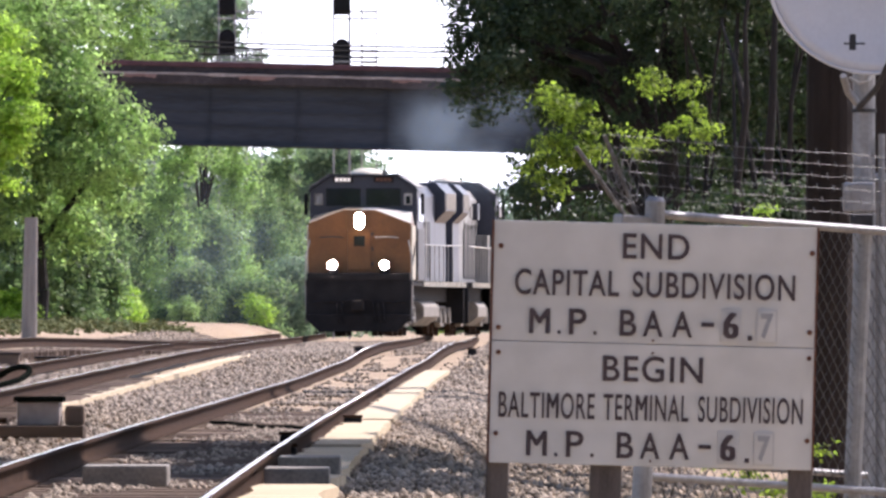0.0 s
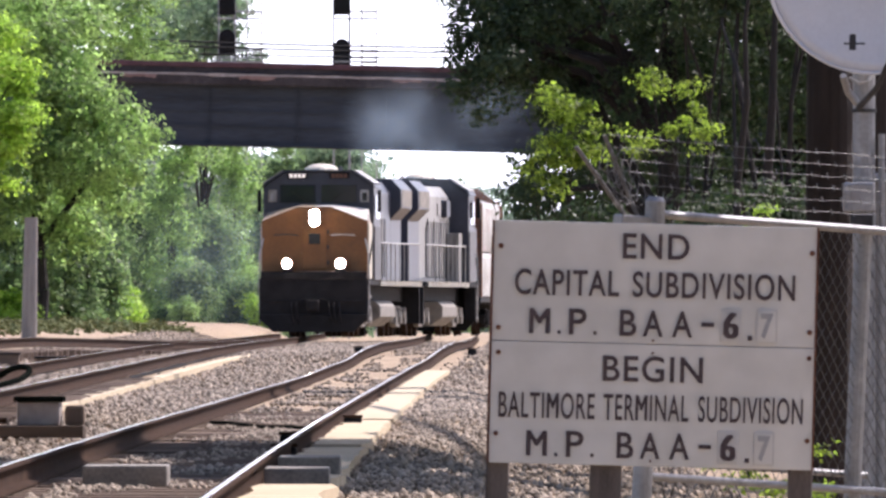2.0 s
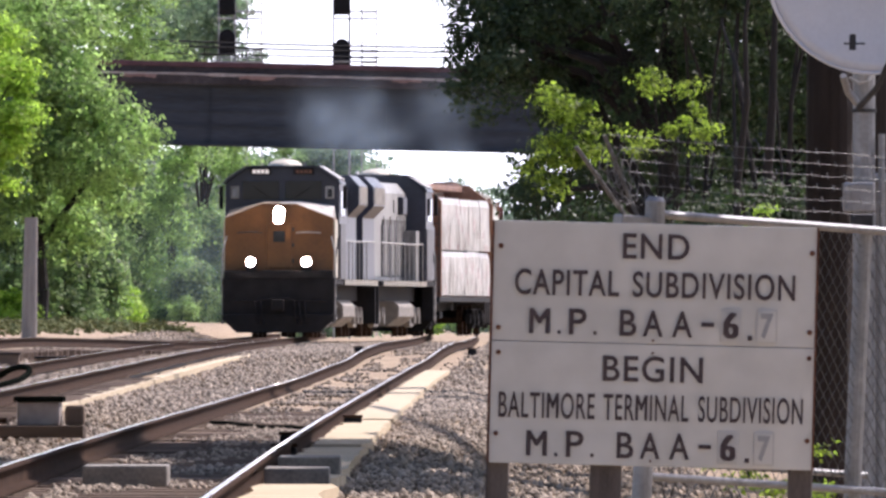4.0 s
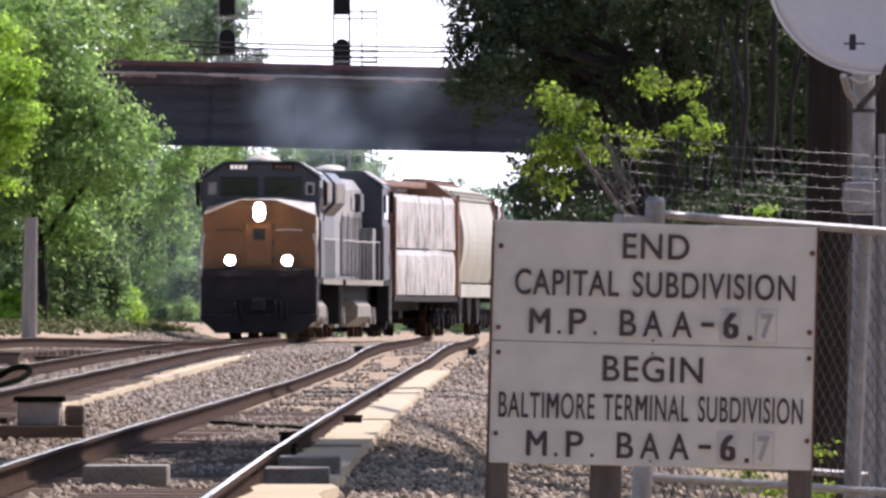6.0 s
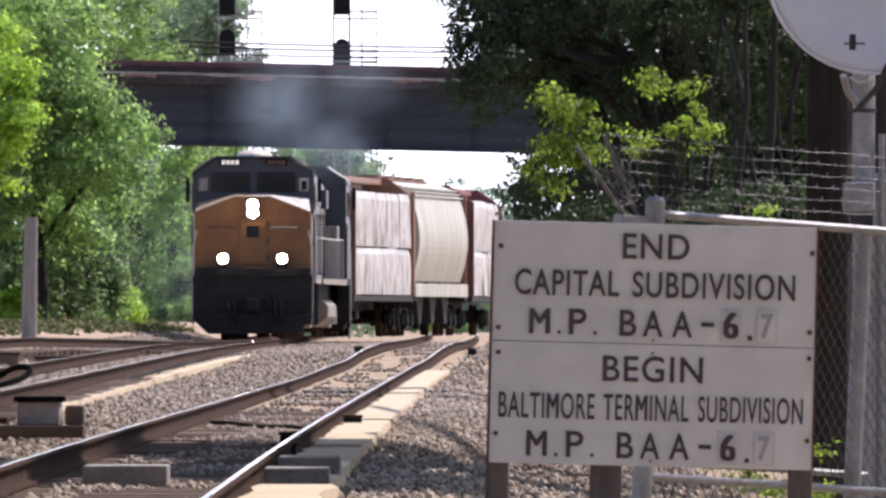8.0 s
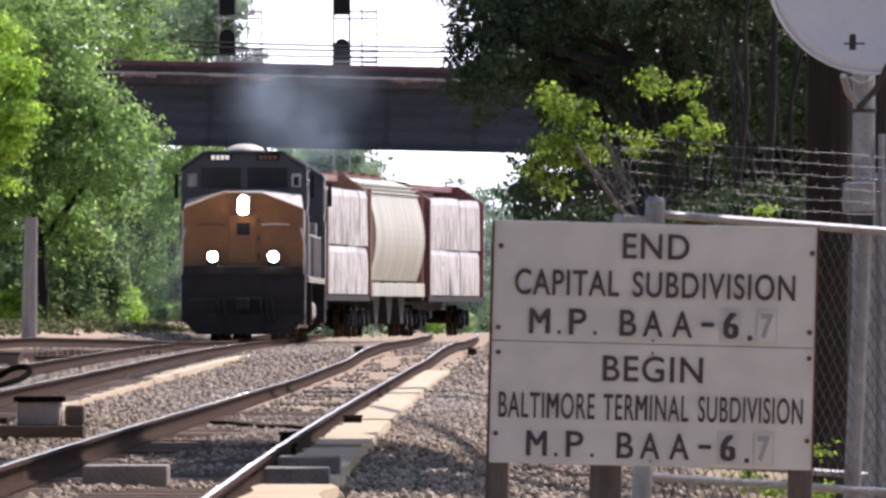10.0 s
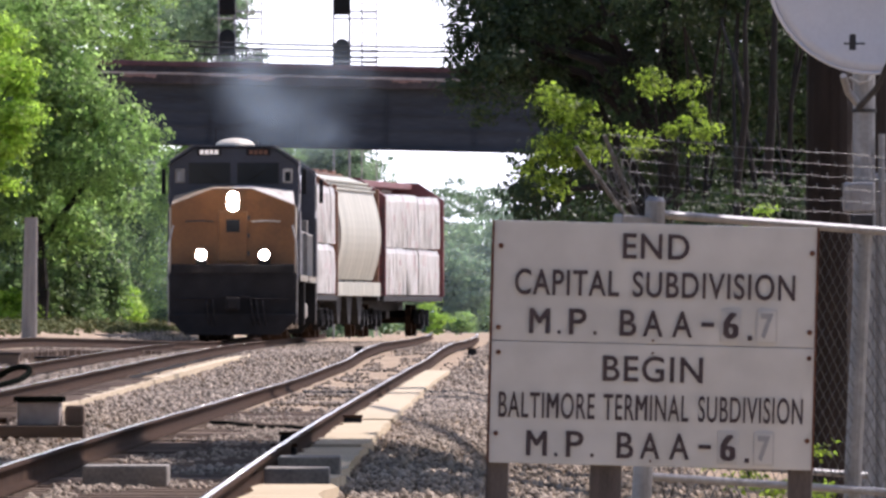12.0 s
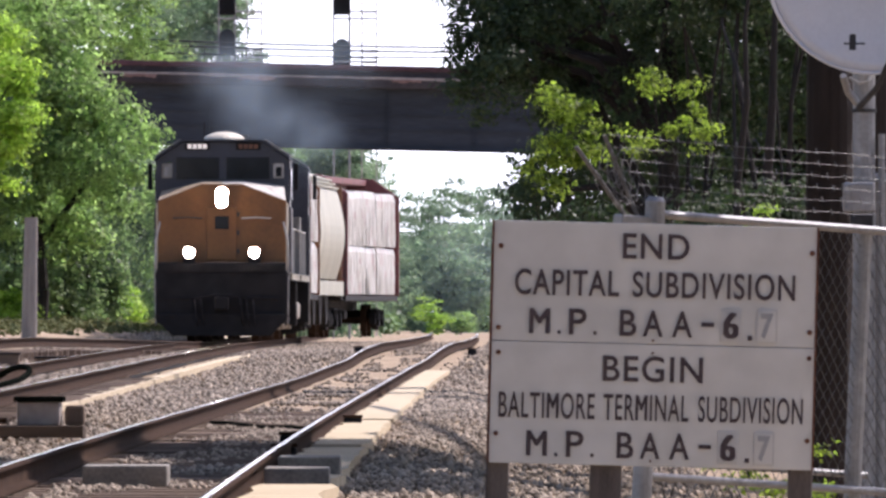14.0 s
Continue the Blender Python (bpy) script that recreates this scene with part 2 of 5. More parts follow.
def smooth_curve(knots):
    ys = np.array([k[0] for k in knots], float)
    xs = np.array([k[1] for k in knots], float)
    slopes = np.gradient(xs, ys)

    def at(y):
        if y <= ys[0]:
            return float(xs[0] + (y - ys[0]) * slopes[0])
        if y >= ys[-1]:
            return float(xs[-1] + (y - ys[-1]) * slopes[-1])
        i = int(np.searchsorted(ys, y)) - 1
        h = ys[i + 1] - ys[i]
        u = (y - ys[i]) / h
        return float((2 * u**3 - 3 * u**2 + 1) * xs[i] + (u**3 - 2 * u**2 + u) * h * slopes[i]
                     + (3 * u**2 - 2 * u**3) * xs[i + 1] + (u**3 - u**2) * h * slopes[i + 1])
    return at


# ---- the line of the tracks: x by distance, and height of the rail head ----
train_x = smooth_curve([(300, -5.42), (400, -5.30), (480, -5.06), (500, -4.97), (520, -4.87), (540, -4.78), (560, -4.68), (571, -4.42), (581.6, -4.02),
                        (590, -3.57), (598.8, -3.02), (607.4, -2.42), (618, -1.65), (628, -0.92), (636, -0.42), (645, 0.0), (660, 0.25), (700, 0.36), (860, 0.5)])
right_x = smooth_curve([(40, -2.0), (143, -1.92), (273, -1.72), (388, -1.28), (437, -0.66), (500, -0.2), (600, 0.15), (700, 0.36), (860, 0.5)])
left_x = smooth_curve([(40, -5.6), (227, -5.42), (304, -5.40), (400, -5.28), (487, -5.03), (540, -4.85), (700, -4.7), (860, -4.6)])
right_z = smooth_curve([(40, 0.08), (143, 0.08), (273, 0.02), (380, 0.06), (405, 0.16), (425, 0.33), (445, 0.41), (480, 0.42), (600, 0.40), (900, 0.38)])
left_z = smooth_curve([(40, 0.16), (227, 0.21), (304, 0.27), (400, 0.36), (487, 0.40), (600, 0.40), (900, 0.38)])


siding_x = smooth_curve([(320, -8.95), (400, -7.7), (475, -6.45), (540, -5.5), (600, -4.95), (700, -4.75)])


def ground_z(x, y):
    xr, xl = right_x(min(max(y, 40), 860)), left_x(min(max(y, 40), 860))
    yc = min(max(y, 40), 900)
    u = min(max((x - xl) / (xr - xl), 0.0), 1.0)
    u = u * u * (3 - 2 * u)
    z = left_z(yc) * (1 - u) + right_z(yc) * u - 0.205
    side = max(x - xr - 1.9, 0.0)
    z -= 0.35 * min(side / 2.0, 1.0) * (1.0 if y < 430 else 0.3)
    if x < xl - 3:
        z += 0.10 * min((xl - 3 - x) / 3.0, 1.0)
    z += 0.28 * min(max((xl - 1.2 - x) / 1.5, 0.0), 1.0) * min(max((y - 320) / 40.0, 0.0), 1.0)
    bank = min(max((siding_x(min(max(y, 320), 600)) - 1.5 - x) / 1.6, 0.0), 1.0) * min(max((y - 370) / 70.0, 0.0), 1.0)
    z += 0.16 * bank * bank * (3 - 2 * bank)
    if y > 655 and x > xl - 2:
        z -= 0.22 * min((y - 655) / 60.0, 1.0)
    return z


def build_ground():
    xs = np.unique(np.concatenate([np.linspace(-2600, -60, 12), np.linspace(-60, -12, 14), np.linspace(-12, 9, 64), np.linspace(9, 60, 14), np.linspace(60, 2600, 12)]))
    ys = np.unique(np.concatenate([np.linspace(-600, 40, 10), np.linspace(40, 480, 150), np.linspace(480, 900, 60), np.linspace(900, 4600, 26)]))
    verts = [(x, y, ground_z(x, y) + ((0.035 if y < 420 else 0.055) * noise.noise((x * 0.9, y * 0.25, 0.0)) if 40 < y < 900 and -14 < x < 10 else 0.0)) for y in ys for x in xs]
    nx = len(xs)
    i, j = np.meshgrid(np.arange(nx - 1), np.arange(len(ys) - 1))
    a = (j * nx + i).ravel()
    faces = np.stack([a, a + 1, a + 1 + nx, a + nx], 1)
    tagged(new("ground", mesh_from("ground", verts, faces, M["ground"])), "grey crushed stone ballast and dusty ground along the tracks", "ground", kind="structure")


RAIL = [(-0.07, -0.17), (0.07, -0.17), (0.07, -0.155), (0.012, -0.135), (0.012, -0.045), (0.037, -0.03), (0.037, -0.006), (0.017, 0.0),
        (-0.017, 0.0), (-0.037, -0.006), (-0.037, -0.03), (-0.012, -0.045), (-0.012, -0.135), (-0.07, -0.155)]


def build_track(label, fx, fz, y0, y1, group, sunk=0.0):
    """Two rails on timber ties. The rail head is a bright worn band on rusty sides."""
    track = thing("railway_track", label, "railway track", group=group, kind="structure")
    ys = np.concatenate([np.arange(y0, min(y1, 460), 4.0), np.arange(max(y0, 460), y1 + 1, 4.0)])
    for side in (-0.7535, 0.7535):
        verts, faces, n = [], [], len(RAIL)
        for y in ys:
            wob = 0.012 * noise.noise((y * 0.11, side * 7, 3.0))
            for px, pz in RAIL:
                verts.append((fx(y) + side + px + wob, y, fz(y) + pz + 0.5 * wob))
        for k in range(len(ys) - 1):
            for q in range(n):
                faces.append((k * n + q, k * n + (q + 1) % n, (k + 1) * n + (q + 1) % n, (k + 1) * n + q))
        me = mesh_from("rail", np.array(verts), np.array(faces), M["rust"])
        me.materials.append(M["rail"])
        for p in me.polygons:
            if p.index % n == 7:
                p.material_index = 1
        ob = new("rail", me)
        ob.parent = track
        tagged(ob, "steel rail with a bright worn head")
    tie = finish(box(-1.3, 1.3, -0.115, 0.115, -0.16, 0.0, 0.012), "tie", M["tie"])
    y, k = y0, 0
    while k < 290 and y < y1:
        ob = new("tie", tie)
        ob.parent = track
        ob.matrix_basis = pose(fx(y) + random.uniform(-0.05, 0.05), y, fz(y) - 0.172 - sunk + random.uniform(-0.012, 0.008), 0, 0, random.uniform(-1, 1))
        y += 0.55
        k += 1
    return track


def build_stones(count):
    """Loose ballast stones, thick near the front, thinning out with distance."""
    rng = np.random.default_rng(4)
    ico = bmesh.new()
    bmesh.ops.create_icosphere(ico, subdivisions=1, radius=1.0)
    base = np.array([v.co[:] for v in ico.verts])
    tri = np.array([[v.index for v in f.verts] for f in ico.faces])
    ico.free()
    u = rng.random(count)
    y = 108 * (620 / 108) ** u
    x = rng.uniform(-7.6, 2.4, count)
    keep = np.array([(abs(a - right_x(b)) > 0.6 or noise.noise((a * 1.5, b * 0.12, 0.0)) + 0.35 * rng.random() > 0.22) and not 0.52 < abs(a - right_x(b)) < 1.0 and not 0.5 < abs(a - left_x(b)) < 0.98 and (abs(a - right_x(b) - 1.05) > 0.2 or rng.random() < 0.12) and (abs(a - left_x(b) - 1.25) > 0.12 or rng.random() < 0.3) for a, b in zip(x, y)])
    x, y = x[keep], y[keep]
    n = len(x)
    z = np.array([ground_z(a, b) for a, b in zip(x, y)])
    size = rng.uniform(0.013, 0.032, n) * (1 + 0.25 * (y > 250))
    sc = size[:, None, None] * rng.uniform(0.6, 1.25, (n, 1, 3))
    jit = rng.uniform(0.75, 1.2, (n, len(base), 1))
    ang = rng.uniform(0, 6.28, n)
    v = base[None] * jit * sc
    c, s = np.cos(ang)[:, None], np.sin(ang)[:, None]
    vx, vy = v[..., 0] * c - v[..., 1] * s, v[..., 0] * s + v[..., 1] * c
    v = np.stack([vx + x[:, None], vy + y[:, None], v[..., 2] + z[:, None] + 0.03], -1).reshape(-1, 3)
    f = (tri[None] + (np.arange(n) * len(base))[:, None, None]).reshape(-1, 3)
    tagged(new("ballast_stones", mesh_from("ballast_stones", v, f, M["stone"])), "loose angular grey ballast stones between the tracks", "ballast", kind="stuff")


def leaf_mesh(name, blobs, count, size, material, seed, hollow=0.55, droop=0.0, origin=(0, 0, 0), spray=60):
    """Many small leaves spread in uneven clumps over the blobs (x, y, z, rx, ry, rz)."""
    rng = np.random.default_rng(seed)
    blobs = np.array(blobs, float)
    w = (blobs[:, 3] * blobs[:, 5]) ** 1.0
    # clump centres on the blobs, leaves over the domes of the clumps
    nc = max(int(count / spray), 8)
    which = rng.choice(len(blobs), nc, p=w / w.sum())
    d = rng.normal(size=(nc, 3))
    d /= np.linalg.norm(d, axis=1)[:, None]
    rad = rng.uniform(hollow, 1.05, nc)[:, None]
    cc = blobs[which, :3] + d * rad * blobs[which, 3:]
    crad = rng.uniform(0.35, 1.9, nc) * size * 0.42 * spray ** 0.5
    pick = rng.integers(0, nc, count)
    off = rng.normal(size=(count, 3))
    off[:, 2] = np.abs(off[:, 2]) * 1.1 - 0.45
    off /= np.linalg.norm(off, axis=1)[:, None]
    shell = (0.15 + 1.25 * rng.random(count) ** 0.7)[:, None]
    p = cc[pick] + off * shell * crad[pick][:, None] * np.array([1.15, 1.15, 0.6])
    p[:, 2] -= droop * rng.random(count) ** 2
    n = rng.normal(size=(count, 3)) * 0.45 + off * 0.8 + d[pick] * 0.2 + np.array([0, 0, 0.35])
    n /= np.linalg.norm(n, axis=1)[:, None]
    a = np.cross(n, rng.normal(size=(count, 3)))
    a /= np.linalg.norm(a, axis=1)[:, None]
    b = np.cross(n, a)
    L = (size * rng.uniform(0.6, 1.3, count))[:, None]
    W = L * rng.uniform(0.4, 0.6, count)[:, None]
    v = np.stack([p - a * L, p + b * W + n * W * 0.25, p + a * L, p - b * W + n * W * 0.25], 1).reshape(-1, 3) - np.array(origin)
    f = np.arange(count * 4).reshape(-1, 4)
    return mesh_from(name, v, f, material)


def build_tree(label, base, height, trunk_r, blobs, count, size, material, seed, group="", limbs=7, droop=0.0, hollow=0.55, name="tree", lean=0.0, spray=60):
    """A tapered trunk, limbs that reach into the crown, and a crown of small leaves. Blobs are in world metres."""
    bx, by, bz = base
    tree = thing(name, label, "tree" if name == "tree" else "shrub", pose(bx, by, bz), group)
    rng = random.Random(seed)
    pts = [(lean * (k / 6) ** 2 + rng.uniform(-0.1, 0.1) * (k > 0), rng.uniform(-0.1, 0.1) * (k > 0), -0.15 + (height + 0.15) * k / 6) for k in range(7)]
    bm = None
    for k in range(6):
        bm = rod(pts[k], pts[k + 1], trunk_r * (1 - 0.13 * k), trunk_r * (1 - 0.13 * (k + 1)), 10, bm)
    part("trunk", bm, M["bark"], tree)
    for k in range(limbs):
        q = blobs[k % len(blobs)]
        start = Vector(pts[2 + k % 4])
        end = Vector((q[0] - bx, q[1] - by, q[2] - bz)) + Vector((rng.uniform(-0.5, 0.5) * q[3], rng.uniform(-0.5, 0.5) * q[4], rng.uniform(-0.2, 0.6) * q[5]))
        mid = start.lerp(end, 0.5) + Vector((rng.uniform(-0.3, 0.3), 0, rng.uniform(0, 0.5)))
        lb = rod(start, mid, trunk_r * 0.4, trunk_r * 0.25, 7)
        part("limb", rod(mid, end, trunk_r * 0.25, trunk_r * 0.07, 7, lb), M["bark"], tree)
    crown = new("crown", leaf_mesh("crown", blobs, count, size, material, seed, hollow, droop, base, spray))
    crown.parent = tree
    return tree


# ---- bridge, signals, poles ----
def build_bridge():
    bridge = thing("road_bridge", "dark steel girder overbridge with patched concrete edge and red parapet rail", "bridge", pose(0, 826, 0.16, 0, 1.3, -2), kind="structure")
    z = 7.2
    front = part("girder", girder_bm(z, 0.0), M["girder"], bridge, "dark riveted plate girder")
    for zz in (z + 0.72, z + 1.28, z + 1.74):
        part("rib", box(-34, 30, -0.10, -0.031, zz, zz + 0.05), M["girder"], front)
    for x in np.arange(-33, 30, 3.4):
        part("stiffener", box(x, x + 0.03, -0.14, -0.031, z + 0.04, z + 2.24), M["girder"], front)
    part("girder", girder_bm(z, 3.2), M["girder"], bridge, "dark riveted plate girder")
    part("girder", girder_bm(z, 6.4), M["girder"], bridge, "dark riveted plate girder")
    part("deck", box(-34, 30, -0.55, 8.2, z + 2.30, z + 2.78, 0.04), M["deck"], bridge, "dark concrete deck edge")
    rng = random.Random(3)
    n = 150
    top_edge = [(-24 + 40 * k / n, z + 2.735 + rng.uniform(-0.015, 0.015)) for k in range(n + 1)]
    low_edge = [(x, z + 2.665 - 0.10 * max(noise.noise((x * 0.55, 1.7, 0.0)), 0.0) - 0.05 * abs(noise.noise((x * 2.1, 4.2, 0.0)))) for x, q in reversed(top_edge)]
    part("spalled_edge", extrude(top_edge + low_edge, -0.575, -0.545), M["peeled"], bridge, "pale ragged spalled concrete edge")
    for x0, x1, dz in ((-12.6, -11.2, 0.0), (-8.1, -6.6, -0.02), (-2.2, -1.0, 0.0)):
        pr = [(x0 + (x1 - x0) * k / 9, z + 2.67) for k in range(10)] + [(x1 - (x1 - x0) * (k + 0.5) / 9, z + 2.54 + dz + rng.uniform(-0.04, 0.05)) for k in range(9)]
        part("spalled_patch", extrude(pr, -0.568, -0.545), M["redpatch"], bridge, "reddish spalled concrete patch")
    part("parapet", box(-34, 30, -0.35, -0.05, z + 2.78, z + 2.98, 0.02), M["deck"], bridge)
    part("parapet_rail", box(-34, 30, -0.42, -0.02, z + 2.98, z + 3.18, 0.03), M["redrail"], bridge, "dull red parapet rail")
    for x in np.arange(-33, 30, 2.6):
        part("rail_post", box(x, x + 0.12, -0.3, -0.12, z + 2.9, z + 3.05), M["redrail"], bridge)
    for x0, x1 in ((-33, -21), (8.5, 22)):
        part("abutment", box(x0, x1, 0.2, 8.0, -0.6, z, 0.1), M["deck"], bridge, "dark concrete abutment")


def girder_bm(z, y):
    bm = box(-34, 30, y - 0.03, y + 0.03, z, z + 2.3)
    for zz in (z - 0.03, z + 2.25):
        bm = box(-34, 30, y - 0.28, y + 0.28, zz, zz + 0.06, 0, bm)
    return bm


def signal_head(parent, x, z):
    pr = [(x - 0.34, z - 0.50), (x + 0.34, z - 0.50)] + [(x + 0.34 * math.cos(a), z + 0.25 + 0.36 * math.sin(a)) for a in np.linspace(0, math.pi, 12)]
    head = part("signal_head", extrude(pr, -0.06, 0.03), M["under"], parent, "black rounded signal backboard")
    for k in range(2):
        b = rod((x, -0.3, z - 0.18 + 0.42 * k), (x, -0.06, z - 0.18 + 0.42 * k), 0.13, 0.13, 12)
        part("hood", b, M["under"], head)


def build_signal(x, heads, ladder, label):
    mast = thing("signal_mast", label, "signal", pose(x, 905, 0.1), "signals beyond the bridge")
    part("mast", rod((0.32, 0, -0.1), (0.32, 0, 17), 0.06, 0.05, 10), M["galv"], mast)
    part("mast", rod((-0.35, 0.1, -0.1), (-0.35, 0.1, 17), 0.04, 0.04, 8), M["galv"], mast)
    for z in (11.75, 12.05, 13.4, 13.7, 15.2):
        part("bracket", rod((-0.35, 0, z), (ladder + 0.62, 0, z), 0.04, 0.04, 6), M["galv"], mast)
    for z in heads:
        signal_head(mast, 0.0, z)
    lad = None
    for dx in (0, 0.62):
        lad = rod((ladder + dx, 0.1, 0.0), (ladder + dx, 0.1, 17), 0.035, 0.035, 6, lad)
    for z in np.arange(9.0, 17, 0.42):
        lad = rod((ladder, 0.1, z), (ladder + 0.62, 0.1, z), 0.025, 0.025, 5, lad)
    part("ladder", lad, M["steel"], mast, "pale steel ladder")
    part("platform", box(-0.5, ladder + 0.7, -0.5, 0.5, 11.55, 11.62), M["galv"], mast)


def build_wires():
    for z0, z1, y, r in ((13.1, 12.2, 890, 0.045), (12.9, 12.0, 890, 0.045), (12.45, 11.95, 890.1, 0.04)):
        pts = [(-26 + 44 * k / 24, y, z0 + (z1 - z0) * k / 24 - 0.5 * math.sin(math.pi * k / 24)) for k in range(25)]
        tagged(part("overhead_wire", tube(pts, r, 5), M["under"]), "thin dark overhead wire sagging behind the bridge", "wire", "overhead wires")


def build_pole(label, x, y, r, h, material, arm=False):
    g = ground_z(x, y)
    pole = thing("utility_pole", label, "pole", pose(x, y, g))
    part("shaft", rod((0, 0, -0.3), (0.05, 0, h), r, r * 0.8, 16), material, pole)
    if arm:
        part("crossarm", box(-1.2, 1.2, -0.07, 0.07, h - 0.9, h - 0.75, 0.01), material, pole)


# ---- the name board ----
SIGN_Y = 80.7


def letter_shapes(text, weight):
    """The outlines of the letters, from left to right: one small mesh for each."""
    cu = bpy.data.curves.new("letters", "FONT")
    cu.body, cu.size, cu.extrude, cu.offset = text, 1.0, 0.004, weight
    cu.space_character, cu.space_word = 1.10, 0.9
    tmp = bpy.data.objects.new("letters", cu)
    scene.collection.objects.link(tmp)
    bpy.context.view_layer.update()
    me = bpy.data.meshes.new_from_object(tmp.evaluated_get(bpy.context.evaluated_depsgraph_get()))
    bpy.data.objects.remove(tmp)
    bm = bmesh.new()
    bm.from_mesh(me)
    bmesh.ops.remove_doubles(bm, verts=bm.verts, dist=1e-5)
    left, pieces = set(bm.verts), []
    while left:
        stack, got = [left.pop()], []
        while stack:
            v = stack.pop()
            got.append(v)
            for ed in v.link_edges:
                w = ed.other_vert(v)
                if w in left:
                    left.remove(w)
                    stack.append(w)
        index = {v: k for k, v in enumerate(got)}
        faces = {f for v in got for f in v.link_faces}
        pieces.append(([tuple(v.co) for v in got], [[index[v] for v in f.verts] for f in faces]))
    bm.free()
    return sorted(pieces, key=lambda p: min(c[0] for c in p[0]))


def lettering(text, parent, x0, x1, z, h, y, material=None, weight=0.013):
    """Raised letters from x0 to x1, h high, standing on z, each letter a part."""
    bold, slim = letter_shapes(text, weight), letter_shapes(text, 0.0)
    signs = [c for c in text if c != " "]
    everything = [c for p in bold for c in p[0]]
    lx, hx = min(c[0] for c in everything), max(c[0] for c in everything)
    lz, hz = min(c[1] for c in everything), max(c[1] for c in everything)
    for k, (co, fa) in enumerate(bold):
        spread = (0.0,)
        if len(slim) == len(bold) == len(signs) and signs[k] in "M6":
            (co, fa), spread = slim[k], ((-0.03, 0.0, 0.03) if signs[k] == "M" else (-0.05, 0.0, 0.05))
        verts, faces = [], []
        for q, dx in enumerate(spread):
            faces += [[i + len(verts) for i in f] for f in fa]
            verts += [(x0 + (min(max(px + dx, lx), hx) - lx) / (hx - lx) * (x1 - x0), y - (py + 0.004) * 0.35 - 0.0006 * q, z + (pz - lz) / (hz - lz) * h) for px, pz, py in co]
        me = bpy.data.meshes.new("letter")
        me.from_pydata(verts, [], faces)
        me.materials.append(material or M["letter"])
        ob = new("letter", me)
        ob.parent = parent


def build_sign():
    """Two enamelled panels, one above the other, on timber posts. Origin at the middle of the boards."""
    sign = thing("railway_sign", "weathered white two panel railway boundary sign on timber posts", "sign", pose(0.789, SIGN_Y, 0.887, 0, 1.45, 0))
    w = 0.611
    up = part("upper_panel", box(-w, w, -0.012, 0.006, 0.004, 0.456, 0.003), M["signpaint"], sign)
    low = part("lower_panel", box(-w, w, -0.014, 0.006, -0.456, 0.002, 0.003), M["signpaint"], sign)
    for pn, z0, z1 in ((up, 0.004, 0.456), (low, -0.456, -0.001)):
        for x in (-w - 0.003, w - 0.005):
            part("edge_strip", box(x, x + 0.008, -0.017, 0.008, z0, z1), M["rustbolt"], pn, "rust stained edge strip")
    part("backing_batten", box(-0.6, 0.6, 0.0062, 0.012, -0.03, 0.03), M["post"], sign)
    yf = -0.016
    lettering("END", up, -0.122, 0.128, 0.323, 0.095, yf)
    lettering("CAPITAL", up, -0.524, -0.132, 0.178, 0.098, yf)
    lettering("SUBDIVISION", up, -0.082, 0.529, 0.178, 0.098, yf)
    lettering("BEGIN", low, -0.186, 0.190, -0.140, 0.098, yf)
    lettering("BALTIMORE", low, -0.574, -0.213, -0.285, 0.098, yf, weight=0.009)
    lettering("TERMINAL", low, -0.181, 0.140, -0.285, 0.098, yf, weight=0.009)
    lettering("SUBDIVISION", low, 0.176, 0.569, -0.285, 0.098, yf, weight=0.009)
    for pn, z in ((up, 0.032), (low, -0.428)):
        for sign_text, x0, x1, dz, h in (("M", -0.467, -0.389, 0, 0.098), (".", -0.361, -0.348, 0, 0.016), ("P", -0.318, -0.252, 0, 0.098), (".", -0.226, -0.212, 0, 0.016),
                                         ("B", -0.127, -0.064, 0, 0.098), ("A", -0.040, 0.036, 0, 0.098), ("A", 0.070, 0.146, 0, 0.098), ("-", 0.180, 0.228, 0.042, 0.016)):
            lettering(sign_text, pn, x0, x1, z + dz, h, yf)
    for pn, z in ((up, 0.032), (low, -0.428)):
        pl = part("number_plate", box(0.252, 0.330, -0.0205, -0.015, z - 0.012, z + 0.112, 0.002), M["plate"], sign, "grey number plate")
        lettering("6", pl, 0.262, 0.320, z - 0.004, 0.108, -0.0215, weight=0.026)
        part("full_stop", box(0.355, 0.372, -0.0205, -0.013, z - 0.006, z + 0.012, 0.003), M["letter"], pn)
        pl = part("number_plate", box(0.388, 0.464, -0.0205, -0.015, z - 0.014, z + 0.112, 0.002), M["plate"], sign, "worn number plate with a bleached digit")
        part("plate_face", box(0.393, 0.459, -0.0222, -0.0205, z - 0.009, z + 0.107), M["signpaint"], pl)
        lettering("7", pl, 0.402, 0.450, z + 0.002, 0.096, -0.0232, M["faded"], weight=0.04)
    for pn, spots in ((up, ((-0.58, 0.36), (0.59, 0.36), (-0.582, 0.053), (0.588, 0.062), (0.0, 0.018))), (low, ((-0.58, -0.04), (0.588, -0.035), (-0.582, -0.345), (0.588, -0.345), (0.0, -0.435), (0.0, -0.03)))):
        for x, z in spots:
            r = 0.010 if abs(x) > 0.1 else 0.005
            b = rod((x, -0.026, z), (x, -0.012, z), r * 0.85, r, 10)
            part("bolt", b, M["rustbolt"], pn, "rusty bolt")
    for x0, x1, y0 in ((-0.616, -0.530, 0.006), (-0.225, -0.105, 0.006), (0.520, 0.612, 0.006)):
        part("post", box(x0, x1, y0, y0 + 0.10, -1.15, 0.40 if x0 < -0.5 or x0 > 0.4 else 0.2, 0.008), M["post"], sign, "weathered timber post")


